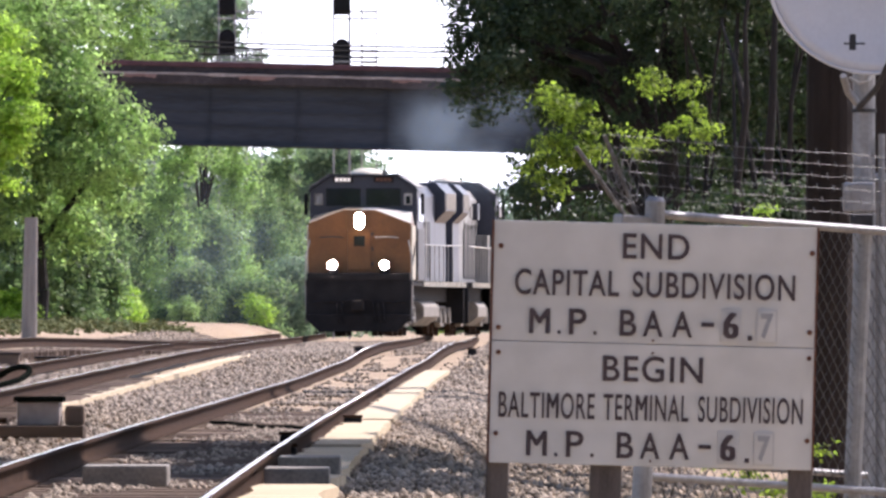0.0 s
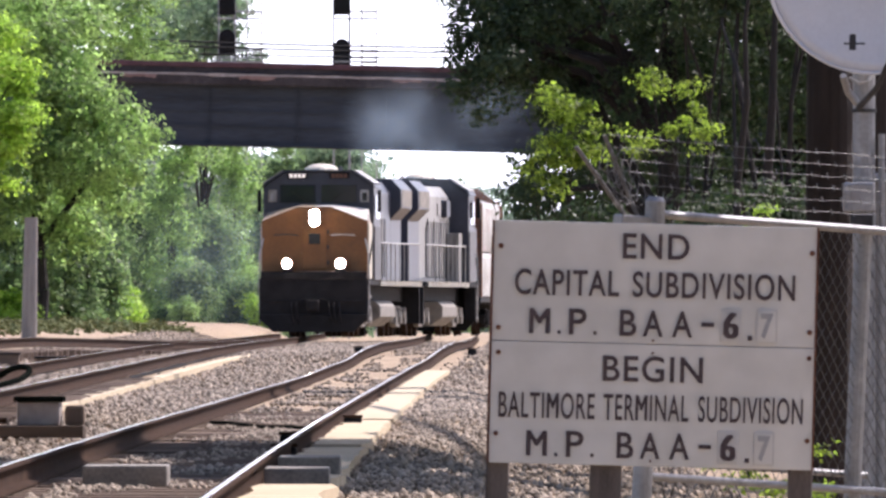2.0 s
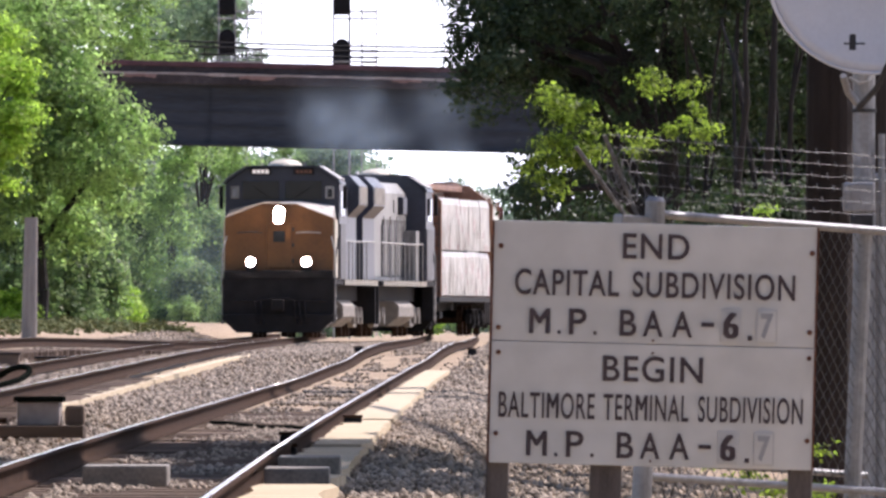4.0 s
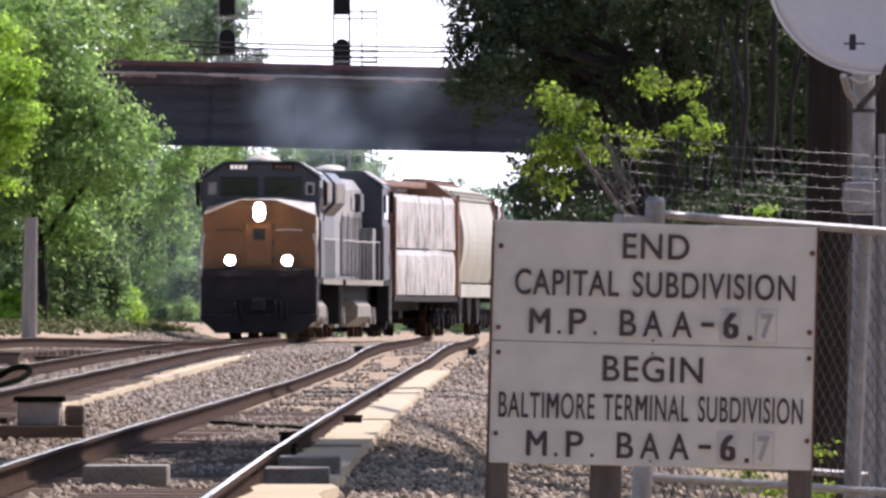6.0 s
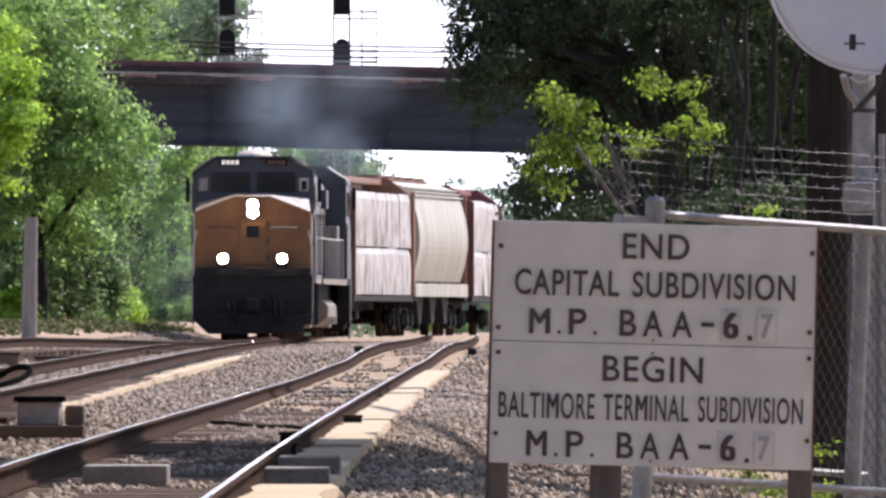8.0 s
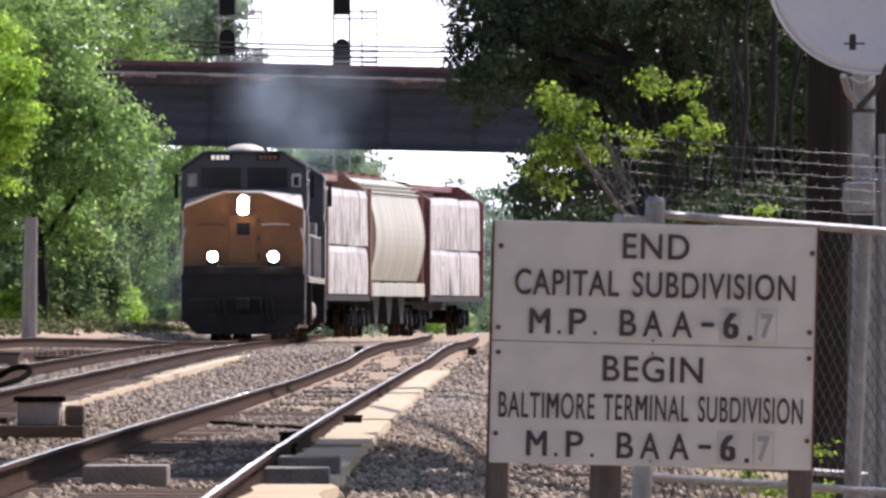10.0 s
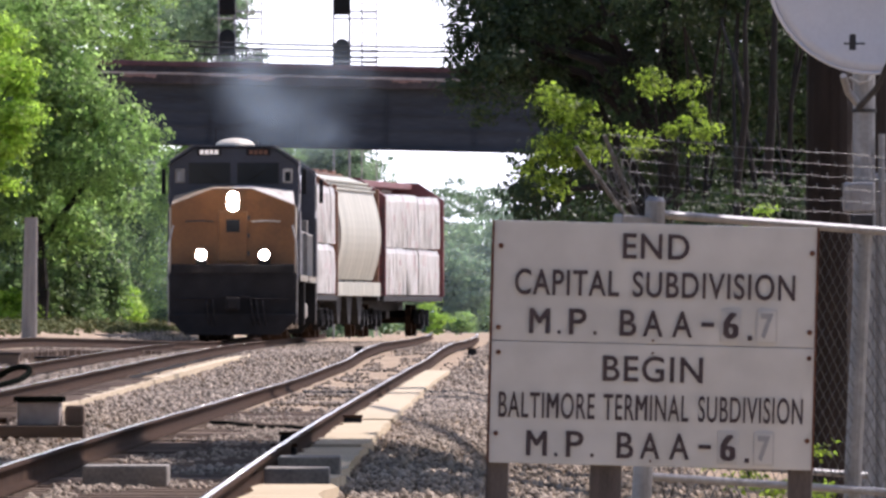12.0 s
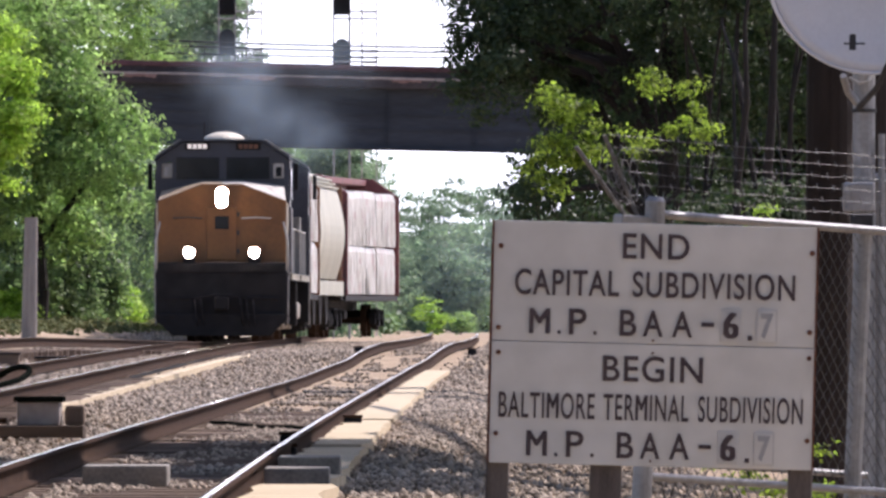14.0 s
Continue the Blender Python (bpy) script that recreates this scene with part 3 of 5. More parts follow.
# ---- fence, dish and service gear ----
def build_fence():
    """Chain link that runs off to the right from a corner post and falls with the bank, six strands of barbed wire on top."""
    fence = thing("chain_link_fence", "galvanised chain link fence with six strands of barbed wire", "fence", pose(0.972, 105.5, 0, 0, 3.3, 36))
    top, bot, length = 1.50, -0.60, 6.2
    part("corner_post", rod((0, 0, bot - 0.1), (0, 0, 1.56), 0.049, 0.049, 14), M["galv"], fence, "thick galvanised corner post")
    part("post_cap", rod((0, 0, 1.56), (0, 0, 1.585), 0.053, 0.035, 14), M["galv"], fence)
    part("top_rail", rod((0, 0, top), (length, 0, top), 0.021, 0.021, 10), M["galv"], fence)
    part("middle_rail", rod((0, 0, 0.21), (length, 0, 0.21), 0.020, 0.020, 10), M["galv"], fence)
    part("middle_rail", rod((0, 0.1, 0.29), (1.45, 0.1, 0.29), 0.017, 0.017, 10), M["galv"], fence)
    for x in (1.33, 3.6, 6.1):
        part("post", rod((x, 0.05, bot - 0.1), (x, 0.05, top), 0.043, 0.043, 12), M["galv"], fence)
    # woven diamonds
    step, r, h = 0.054, 0.0019, top - bot
    verts, faces = [], []
    for k in range(-int(h * 0.62 / step) - 1, int(length / step)):
        for sgn in (1, -1):
            x0, run = k * step, h * 0.62
            z0, z1 = (bot, top) if sgn > 0 else (top, bot)
            t0, t1 = max(0.0, -x0 / run), min(1.0, (length - x0) / run)
            if t1 <= t0:
                continue
            i = len(verts)
            y = 0.03 + sgn * 0.003
            for t in (t0, t1):
                px, pz = x0 + t * run, z0 + t * (z1 - z0)
                verts += [(px, y - r * 1.2, pz), (px + r, y + r, pz + r), (px - r, y + r, pz - r)]
            faces += [(i, i + 1, i + 4, i + 3), (i + 1, i + 2, i + 5, i + 4), (i + 2, i, i + 3, i + 5)]
    ob = new("chain_link_mesh", mesh_from("chain_link_mesh", np.array(verts), np.array(faces), M["wire"]))
    ob.parent = fence
    tagged(ob, "woven wire mesh", kind="stuff")
    for p, q in (((-0.18, 0, 1.48), (-0.50, 0, 1.80)), ((-0.09, 0.02, 1.48), (-0.31, 0.03, 1.87))):
        part("barb_arm", tube([p, (Vector(p) + Vector(q)) / 2, q], 0.012, 6), M["wire"], fence, "bent steel barbed wire arm")
    part("arm_socket", box(-0.22, 0.03, -0.03, 0.05, 1.42, 1.485, 0.01), M["galv"], fence)
    rr = random.Random(8)
    for k in range(3):
        coil = [(-0.30 + 0.004 * q + 0.07 * math.cos(0.55 * q + k), 0.03 + 0.05 * math.sin(0.55 * q + 2 * k), 1.62 + 0.05 * k + 0.09 * math.sin(0.55 * q + k) + rr.uniform(-0.012, 0.012)) for q in range(52)]
        part("loose_wire_coil", tube(coil, 0.0016, 5), M["wire"], fence, "tangled loose wire coil")
    for k in range(6):
        u = k / 5
        z0, z1, y0 = 1.58 + 0.30 * u, 1.575 + 0.285 * u, 0.02 + 0.1 * u
        x_start = -0.05 - 0.18 * u
        pts = [(x_start + (length - x_start) * q / 50, y0 + rr.uniform(-0.003, 0.003), z0 + (z1 - z0) * q / 50 - 0.008 * math.sin(math.pi * (q % 12) / 12) + rr.uniform(-0.003, 0.003)) for q in range(51)]
        bm = tube(pts, 0.0016, 5)
        x = x_start + 0.1 * rr.random()
        while x < length:
            z = z0 + (z1 - z0) * x / length
            bm = rod((x, y0 - 0.012, z - 0.016), (x + 0.010, y0 + 0.012, z + 0.016), 0.0024, 0.0012, 4, bm)
            bm = rod((x - 0.016, y0 - 0.012, z + 0.010), (x + 0.02, y0 + 0.012, z - 0.012), 0.0024, 0.0012, 4, bm)
            x += 0.115 + rr.uniform(-0.02, 0.02)
        part("barbed_wire", bm, M["wire"], fence)


def build_dish():
    """A shallow round dish on a steel mast, seen from its front, with feed arm gear."""
    s_y = 115.0
    dish = thing("satellite_dish", "large pale grey satellite dish on a galvanised mast", "satellite dish", pose(2.255, s_y, -0.55))
    part("mast", rod((0, 0, -0.2), (0, 0, 2.9), 0.060, 0.060, 16), M["galv"], dish, "thick galvanised mast")
    bm = bmesh.new()
    R, cz, rings, seg = 0.572, 3.414, 9, 56
    ring_v = []
    for front in (0, 1):
        for k in range(rings + 1):
            rr = R * k / rings
            yy = -0.30 + 0.11 * (1 - (rr / R) ** 2) + (0.012 if front else 0.0)
            ring_v.append([bm.verts.new((0.045 + rr * math.cos(2 * math.pi * q / seg), yy - 0.06 * rr / R * math.sin(2 * math.pi * q / seg), cz + rr * math.sin(2 * math.pi * q / seg))) for q in range(seg)] if k else [bm.verts.new((0.045, yy, cz))])
    for f in (0, rings + 1):
        for k in range(rings):
            a, b = ring_v[f + k], ring_v[f + k + 1]
            for q in range(seg):
                if k == 0:
                    bm.faces.new((a[0], b[q], b[(q + 1) % seg]))
                else:
                    bm.faces.new((a[q], b[q], b[(q + 1) % seg], a[(q + 1) % seg]))
    a, b = ring_v[rings], ring_v[2 * rings + 1]
    for q in range(seg):
        bm.faces.new((a[q], b[q], b[(q + 1) % seg], a[(q + 1) % seg]))
    refl = part("reflector", bm, M["dish"], dish, "smooth pale grey reflector")
    for p in refl.data.polygons:
        p.use_smooth = True
    part("rim", tube([(0.045 + R * math.cos(2 * math.pi * q / 60), -0.30 - 0.06 * math.sin(2 * math.pi * q / 60), cz + R * math.sin(2 * math.pi * q / 60)) for q in range(61)], 0.009, 6), M["dish"], refl)
    part("stay", tube([(-0.115, -0.20, 2.83), (-0.09, -0.12, 2.75), (-0.02, -0.075, 2.66)], 0.020, 8), M["galv"], dish, "bent grey stay")
    part("feed_arm", tube([(-0.03, -0.10, 2.66), (0.06, -0.32, 2.76), (0.15, -0.55, 2.95), (0.30, -0.8, 3.2)], 0.017, 8), M["darkmetal"], dish, "dark feed arm")
    part("cable_loop", tube([(-0.08, -0.2, 2.82), (-0.03, -0.25, 2.79), (0.02, -0.24, 2.80), (0.05, -0.2, 2.84)], 0.008, 6), M["steel"], dish)
    part("clamp", rod((0, 0, 2.635), (0, 0, 2.655), 0.068, 0.068, 16), M["darkmetal"], dish)
    part("bracket", box(-0.115, 0.0, -0.36, -0.34, 2.995, 3.005), M["darkmetal"], dish)
    part("sensor", box(-0.085, -0.05, -0.38, -0.34, 2.965, 3.05, 0.006), M["darkmetal"], dish)
    part("junction_box", box(-0.115, 0.055, -0.19, -0.07, 2.10, 2.26, 0.012), M["galv"], dish, "grey junction box")
    part("hood", box(-0.075, 0.045, -0.20, -0.07, 2.01, 2.09, 0.01), M["darkmetal"], dish)
    part("conduit", rod((0.095, 0.0, -0.2), (0.095, 0.0, 2.52), 0.02, 0.02, 10), M["galv"], dish)
    cab = thing("equipment_cabinet", "weathered grey brown equipment cabinet behind the fence", "cabinet", pose(2.62, 121, -0.6))
    part("body", box(-0.22, 0.28, -0.2, 0.3, 0, 2.35, 0.02), M["oldpole"], cab)
    part("roof", box(-0.25, 0.31, -0.24, 0.33, 2.352, 2.40, 0.01), M["galv"], cab)
    part("door", box(-0.16, 0.24, -0.212, -0.198, 0.25, 2.2, 0.006), M["oldpole"], cab)


# ---- small line side things ----
def build_lineside():
    # added raised pale strips stand in for bright ballast shoulder and sand
    strip = thing("pale_strip", "raised pale dusty strip beside the rail", "cable trough", group="cable troughs", kind="structure")
    for y0, y1 in ((118, 130), (134, 168), (172, 218), (221, 392)):
        add_pale_strip(strip, y0, y1, lambda y: right_x(y) + 1.05 + 0.0004 * (y - 150), 0.44, lambda y: right_z(y) - 0.105)
    strip = thing("pale_strip", "raised pale dusty strip beside the rail", "cable trough", group="cable troughs", kind="structure")
    for y0, y1 in ((222, 262), (262, 330), (330, 420), (420, 470)):
        add_pale_strip(strip, y0, y1, lambda y: left_x(y) + 1.25, 0.20, lambda y: left_z(y) - 0.175)
    for name, pts, r, lab in (("black_cable", [(-2.42, 224, -0.12), (-2.2, 219, -0.10), (-1.8, 214, -0.11), (-1.4, 210, -0.10), (-1.08, 205, -0.12)], 0.018, "thin black cable lying across the ballast"),
                              ("pale_cable_loop", [(-5.4, 252, 0.14), (-5.05, 250, 0.36), (-4.85, 249, 0.40), (-4.78, 248, 0.34), (-4.92, 247, 0.24), (-5.3, 246, 0.16)], 0.035, "stiff dark cable loop standing beside the track")):
        f = [smooth_curve([(k, p[q]) for k, p in enumerate(pts)]) for q in range(3)]
        fine = [tuple(g(k / 6) for g in f) for k in range(6 * (len(pts) - 1) + 1)]
        tagged(part(name, tube(fine, r, 8), M["black"]), lab, "cable", "cables on the ballast")
    # unseen thick cables, sagging so that their shadows arc across the ballast
    for x, y_low, z_low, k, y0, y1 in ((3.9, 154, 6.2, 1.9e-4, 60, 262), (3.3, 123, 5.0, 3.7e-4, 70, 196)):
        pts = [(x, y0 + (y1 - y0) * q / 40, z_low + k * (y0 + (y1 - y0) * q / 40 - y_low) ** 2) for q in range(41)]
        tagged(part("overhead_cable", tube(pts, 0.09, 8), M["under"]), "unseen thick black cable hung for its shadow", "cable", "overhead cables")
    for x0, x1, y, z0, z1 in ((-2.30, -1.76, 137, -0.10, 0.04), (-1.10, -0.70, 132, -0.15, 0.06), (-1.06, -0.66, 138, -0.15, 0.09)):
        tagged(part("timber_slab", box(x0, x1, y, y + 1.5, z0, z1, 0.015), M["truckgrey"]), "grey weathered slab laid beside the rail", "slab", "timber slabs")
    # switch machine by the far track
    sw = thing("switch_machine", "squat grey switch machine box beside the track", "switch machine", pose(-3.38, 181, -0.03))
    part("base", box(-0.36, 0.36, -0.8, 0.8, 0.0, 0.10, 0.01), M["tie"], sw)
    part("body", box(-0.2, 0.16, -0.5, 0.5, 0.10, 0.30, 0.02), M["peeled"], sw, "grey cast box")
    part("lid", box(-0.23, 0.19, -0.54, 0.54, 0.30, 0.345, 0.012), M["black"], sw, "dark lid")
    part("motor", box(0.2, 0.36, -0.3, 0.4, 0.10, 0.27, 0.03), M["tie"], sw)
    part("rod", rod((-0.3, 0.0, 0.14), (-1.2, 0.3, 0.14), 0.025, 0.025, 8), M["rust"], sw)
    for x, y, w, h in ((-7.05, 346, 0.22, 0.20), (-6.42, 352, 0.26, 0.18)):
        c = thing("relay_case", "low dark relay case on the ballast between tracks", "relay case", pose(x, y, ground_z(x, y)), "relay cases")
        part("case", box(-w, w, -0.3, 0.3, -0.03, h, 0.02), M["tie"], c)
        part("lid", box(-w - 0.02, w + 0.02, -0.33, 0.33, h, h + 0.03, 0.008), M["under"], c)
    # dark boxes added along the right hand rail in place of shadow lumps
    for y, x in ((212, right_x(212) + 0.95), (178, right_x(178) + 0.62), (160, right_x(160) + 0.72), (440, right_x(440) - 1.1), (432, right_x(432) + 1.3)):
        b = thing("rail_shade_box", "small dark box added as a shadow lump by the rail", "bond box", pose(x, y, ground_z(x, y)), "bond boxes")
        part("case", box(-0.09, 0.09, -0.2, 0.2, -0.02, 0.15, 0.02), M["under"], b)
        part("lid", box(-0.10, 0.10, -0.21, 0.21, 0.15, 0.175, 0.008), M["rust"], b)


def add_pale_strip(parent, y0, y1, fx, width, fz):
    ys = np.linspace(y0, y1, max(int((y1 - y0) / 2), 2))
    bm = bmesh.new()
    rows = []
    for y in ys:
        x, z = fx(y) + 0.05 * noise.noise((y * 0.3, 0, 0)), fz(y)
        w = width * (1 + 0.35 * noise.noise((y * 0.45, 3, 0)))
        rows.append([bm.verts.new(p) for p in ((x - w / 2, y, z - 0.15), (x - w / 2, y, z), (x + w / 2, y, z), (x + w / 2, y, z - 0.15))])
    for a, b in zip(rows, rows[1:]):
        for k in range(3):
            bm.faces.new((a[k], a[k + 1], b[k + 1], b[k]))
    bm.faces.new(rows[0])
    bm.faces.new(rows[-1])
    part("trough_lid", bm, M["pale"], parent)


# ---- rolling stock: origin at the leading coupler on the rail head, length along +y ----
def wheelset(parent, y, r):
    bm = None
    for sx in (-1, 1):
        bm = rod((sx * 0.68, 0, 0), (sx * 0.82, 0, 0), r, r, 24, bm)
        bm = rod((sx * 0.655, 0, 0), (sx * 0.68, 0, 0), r + 0.03, r + 0.03, 24, bm)
        bm = box(sx * 0.75 - 0.08, sx * 0.75 + 0.08, -0.05, 0.05, -r * 0.7, r * 0.7, 0, bm)
    bm = rod((-0.9, 0, 0), (0.9, 0, 0), 0.09, 0.09, 10, bm)
    ob = part("wheelset", bm, M["rust"], parent, "rusty steel wheelset")
    ob.matrix_basis = pose(0, y, r)
    WHEELS.append((ob, y, r))


WHEELS = []


def truck(parent, yc, axles, base, r, material):
    bm = None
    half = base / 2
    for sx in (-1, 1):
        pr = [(yc - half - 0.55, r - 0.12), (yc - half - 0.55, r + 0.16), (yc - half * 0.5, r + 0.34), (yc + half * 0.5, r + 0.34), (yc + half + 0.55, r + 0.16), (yc + half + 0.55, r - 0.12),
              (yc + half * 0.55, r - 0.05), (yc + half * 0.35, r - 0.26), (yc - half * 0.35, r - 0.26), (yc - half * 0.55, r - 0.05)]
        bm = across(pr, sx * 1.0 - 0.09, sx * 1.0 + 0.09, bm, 0.03)
        for k in range(axles):
            ya = yc - half + base * k / (axles - 1)
            bm = box(sx * 1.12 - 0.07, sx * 1.12 + 0.07, ya - 0.17, ya + 0.17, r - 0.17, r + 0.17, 0.03, bm)
            for q in (-0.3, 0.3):
                bm = rod((sx * 1.1, ya + q, r + 0.02), (sx * 1.1, ya + q, r + 0.30), 0.07, 0.07, 8, bm)
    bm = box(-1.0, 1.0, yc - 0.25, yc + 0.25, r - 0.05, r + 0.3, 0.03, bm)
    part("truck_frame", bm, material, parent, "cast truck frame caked with dust")
    for k in range(axles):
        wheelset(parent, yc - half + base * k / (axles - 1), r)


def lamp(parent, x, y, z, r):
    case = part("lamp_housing", rod((x, y - 0.02, z), (x, y + 0.12, z), r * 1.25, r * 1.3, 18), M["under"], parent)
    part("lens", rod((x, y - 0.035, z), (x, y - 0.02, z), r, r, 18), M["headlamp"], case, "burning white lamp lens")


def rail_line(parent, pts, r=0.022, posts=(), z0=0):
    part("handrail", tube(pts, r, 6), M["steel"], parent, "pale painted handrail")
    for p in posts:
        part("stanchion", rod((p[0], p[1], z0), p, r * 0.9, r * 0.9, 6), M["steel"], parent)


LOCO = 22.3


def build_loco(label, hood_mat, nose_mat, side_mat, lit, tank_mat, door_mat, door_pale):
    loco = thing("locomotive", label, "locomotive", group="locomotives of the train")
    # frame, deck, pilot and plow
    part("underframe", box(-0.95, 0.95, 0.6, LOCO - 0.6, 0.98, 1.42, 0.03), M["under"], loco)
    part("deck", box(-1.52, 1.52, 0.55, LOCO - 0.55, 1.42, 1.56, 0.02), M["under"], loco)
    for sx in (-1, 1):
        sill = part("sill_stripe", box(sx * 1.53 - 0.012, sx * 1.53 + 0.012, 4.7, LOCO - 0.7, 1.40, 1.565), M["under"], loco)
        for k in range(26):
            y = 4.8 + k * (LOCO - 5.7) / 26
            part("reflector_bar", box(sx * 1.545 - 0.006, sx * 1.545 + 0.006, y, y + 0.32, 1.415, 1.555), M["cream"], sill)
    part("pilot", box(-1.5, 1.5, 0.42, 0.62, 0.55, 1.62, 0.05), M["under"], loco, "black pilot plate")
    plow = [(-1.50, 0.62), (-1.50, 0.50), (-1.12, 0.13), (1.12, 0.13), (1.50, 0.50), (1.50, 0.62)]
    part("snow_plow", extrude(plow, 0.28, 0.44, None, 0.02), M["under"], loco, "black snow plow")
    part("rear_pilot", box(-1.45, 1.45, LOCO - 0.62, LOCO - 0.45, 0.35, 1.56, 0.04), M["under"], loco)
    for y0, y1 in ((0.0, 0.45), (LOCO - 0.45, LOCO)):
        part("coupler", box(-0.16, 0.16, y0, y1, 0.72, 1.02, 0.05), M["under"], loco)
    for x in (-0.62, -0.48, 0.42, 0.55, 0.70):
        part("air_hose", tube([(x, 0.42, 0.98), (x + 0.02, 0.26, 0.82), (x + 0.05, 0.22, 0.52), (x + 0.09, 0.3, 0.36)], 0.028, 7), M["under"], loco)
    part("uncoupling_lever", tube([(-1.3, 0.38, 0.98), (-0.5, 0.34, 0.98), (-0.2, 0.3, 1.06), (0.2, 0.3, 1.06), (0.5, 0.34, 0.98), (1.3, 0.38, 0.98)], 0.018, 6), M["under"], loco)
    # anticlimber and steps
    part("anticlimber", box(-1.46, 1.46, 0.40, 0.75, 1.56, 1.80, 0.03), M["under"], loco)
    for sx in (-1, 1):
        st = part("step_well", box(sx * 1.33 - 0.17, sx * 1.33 + 0.17, 0.66, 1.35, 0.42, 1.42, 0.02), M["under"], loco)
        for k in range(3):
            part("tread", box(sx * 1.36 - 0.17, sx * 1.36 + 0.17, 0.70, 1.30, 0.5 + 0.3 * k, 0.54 + 0.3 * k), M["locogrey"], st)
    # wide nose with peaked top, its dusty top sloping up to the windshield
    face = [(-1.46, 1.66), (1.46, 1.66), (1.46, 3.20), (0.46, 3.58), (-0.46, 3.58), (-1.46, 3.20)]
    nose = part("nose", extrude(face, 0.80, 2.25, None, 0.025), nose_mat, loco, "wide peaked safety nose in golden yellow darkened for shade")
    for sx in (-1, 1):
        nt = bmesh.new()
        low = [nt.verts.new((sx * x, 0.84, z)) for x, z in ((0.0, 3.585), (0.46, 3.585), (1.44, 3.212))]
        high = [nt.verts.new((sx * x, 2.24, z)) for x, z in ((0.0, 3.66), (0.46, 3.66), (1.40, 3.54 if sx > 0 else 3.42))]
        foot = nt.verts.new((sx * 1.44, 2.24, 3.212))
        for k in range(2):
            nt.faces.new((low[k], low[k + 1], high[k + 1], high[k]))
        nt.faces.new((low[2], foot, high[2]))
        # sun side gets the light paint, the other side the dull one
        part("nose_top", nt, M["dustsunlit"] if sx > 0 else M["dustshaded"], nose, "dusty sloping nose top, painted lighter on its sunlit right")
    part("nose_door", box(-0.34, 0.34, 0.765, 0.80, 1.85, 3.05, 0.02), nose_mat, nose)
    part("door_window", box(-0.16, 0.16, 0.755, 0.766, 2.55, 2.85, 0.004), M["glass"], nose)
    for k in range(3):
        part("hinge", box(0.34, 0.40, 0.768, 0.795, 2.0 + 0.42 * k, 2.10 + 0.42 * k), M["darkmetal"], nose)
    part("ledge", box(-0.85, 0.85, 0.62, 0.80, 1.64, 1.69, 0.008), nose_mat, nose)
    for sx in (-1, 1):
        part("side_panel", box(sx * 1.475 - 0.02, sx * 1.475 + 0.02, 0.86, 2.2, 1.60, 3.14, 0.01), side_mat, nose)
        for k in range(4):
            part("latch", box(sx * 1.50 - 0.01, sx * 1.50 + 0.01, 1.0 + 0.28 * k, 1.06 + 0.28 * k, 2.0 + 0.12 * k, 2.3 + 0.12 * k), M["under"], nose)
        part("corner_handrail", tube([(sx * 1.50, 0.60, 0.62), (sx * 1.52, 0.58, 1.3), (sx * 1.50, 0.60, 2.3), (sx * 1.40, 0.72, 2.72)], 0.022, 6), M["steel"], loco, "pale corner handrail")
        # curved strip in pale paint, added for the light on the step side
        part("step_stringer", across([(0.62, 0.40), (0.70, 0.36), (0.78, 0.70), (0.86, 1.40), (0.78, 1.44), (0.70, 0.90)], sx * 1.50 - 0.025, sx * 1.50 + 0.025), M["locogrey"], loco, "pale strip added for the sunlit step side")
    part("grab_rail", tube([(0.45, 0.74, 2.80), (0.75, 0.70, 2.82), (1.12, 0.70, 2.80)], 0.018, 6), M["steel"], nose)
    part("grab_rail", tube([(-0.45, 0.74, 2.80), (-0.75, 0.70, 2.82), (-1.12, 0.70, 2.80)], 0.018, 6), M["darkmetal"], nose)
    # cab with a low hipped roof
    cabp = [(-1.53, 1.56), (1.53, 1.56), (1.53, 4.10), (1.47, 4.20), (0.92, 4.56), (-0.92, 4.56), (-1.47, 4.20), (-1.53, 4.10)]
    cab = part("cab", extrude(cabp, 2.25, 4.75, None, 0.025), M["navy"], loco, "dark blue cab")
    roof = [(-1.58, 4.12), (-1.50, 4.235), (-0.93, 4.605), (0.93, 4.605), (1.50, 4.235), (1.58, 4.12), (1.54, 4.11), (1.48, 4.20), (0.92, 4.565), (-0.92, 4.565), (-1.48, 4.20), (-1.54, 4.11)]
    part("roof", extrude(roof, 2.12, 4.85), M["navy"], cab, "dark roof with a small visor")
    for sx in (-1, 1):
        part("side_panel", box(sx * 1.545 - 0.02, sx * 1.545 + 0.02, 2.3, 4.7, 1.58, 3.05, 0.01), M["hooddoor"], cab)
        # thin pale strip imitates the sun highlight along the roof edge
        part("roof_edge", extrude([(sx * 0.94, 4.607), (sx * 1.00, 4.607), (sx * 1.55, 4.245), (sx * 1.52, 4.225)], 2.15, 4.8), M["locogrey"], cab, "pale strip painted as the sunlit roof edge")
        for y0, y1 in ((2.6, 3.35), (3.5, 4.3)):
            part("side_window", box(sx * 1.545 - 0.012, sx * 1.545 + 0.012, y0, y1, 3.25, 3.92, 0.008), M["glass"], cab)
        ws = part("windshield", box(sx * 0.57 - 0.49, sx * 0.57 + 0.49, 2.225, 2.255, 3.70, 4.20, 0.01), M["glass"], cab, "dark windshield")
        part("wiper", rod((sx * 0.30, 2.215, 3.72), (sx * 0.75, 2.215, 4.02), 0.012, 0.010, 5), M["under"], ws)
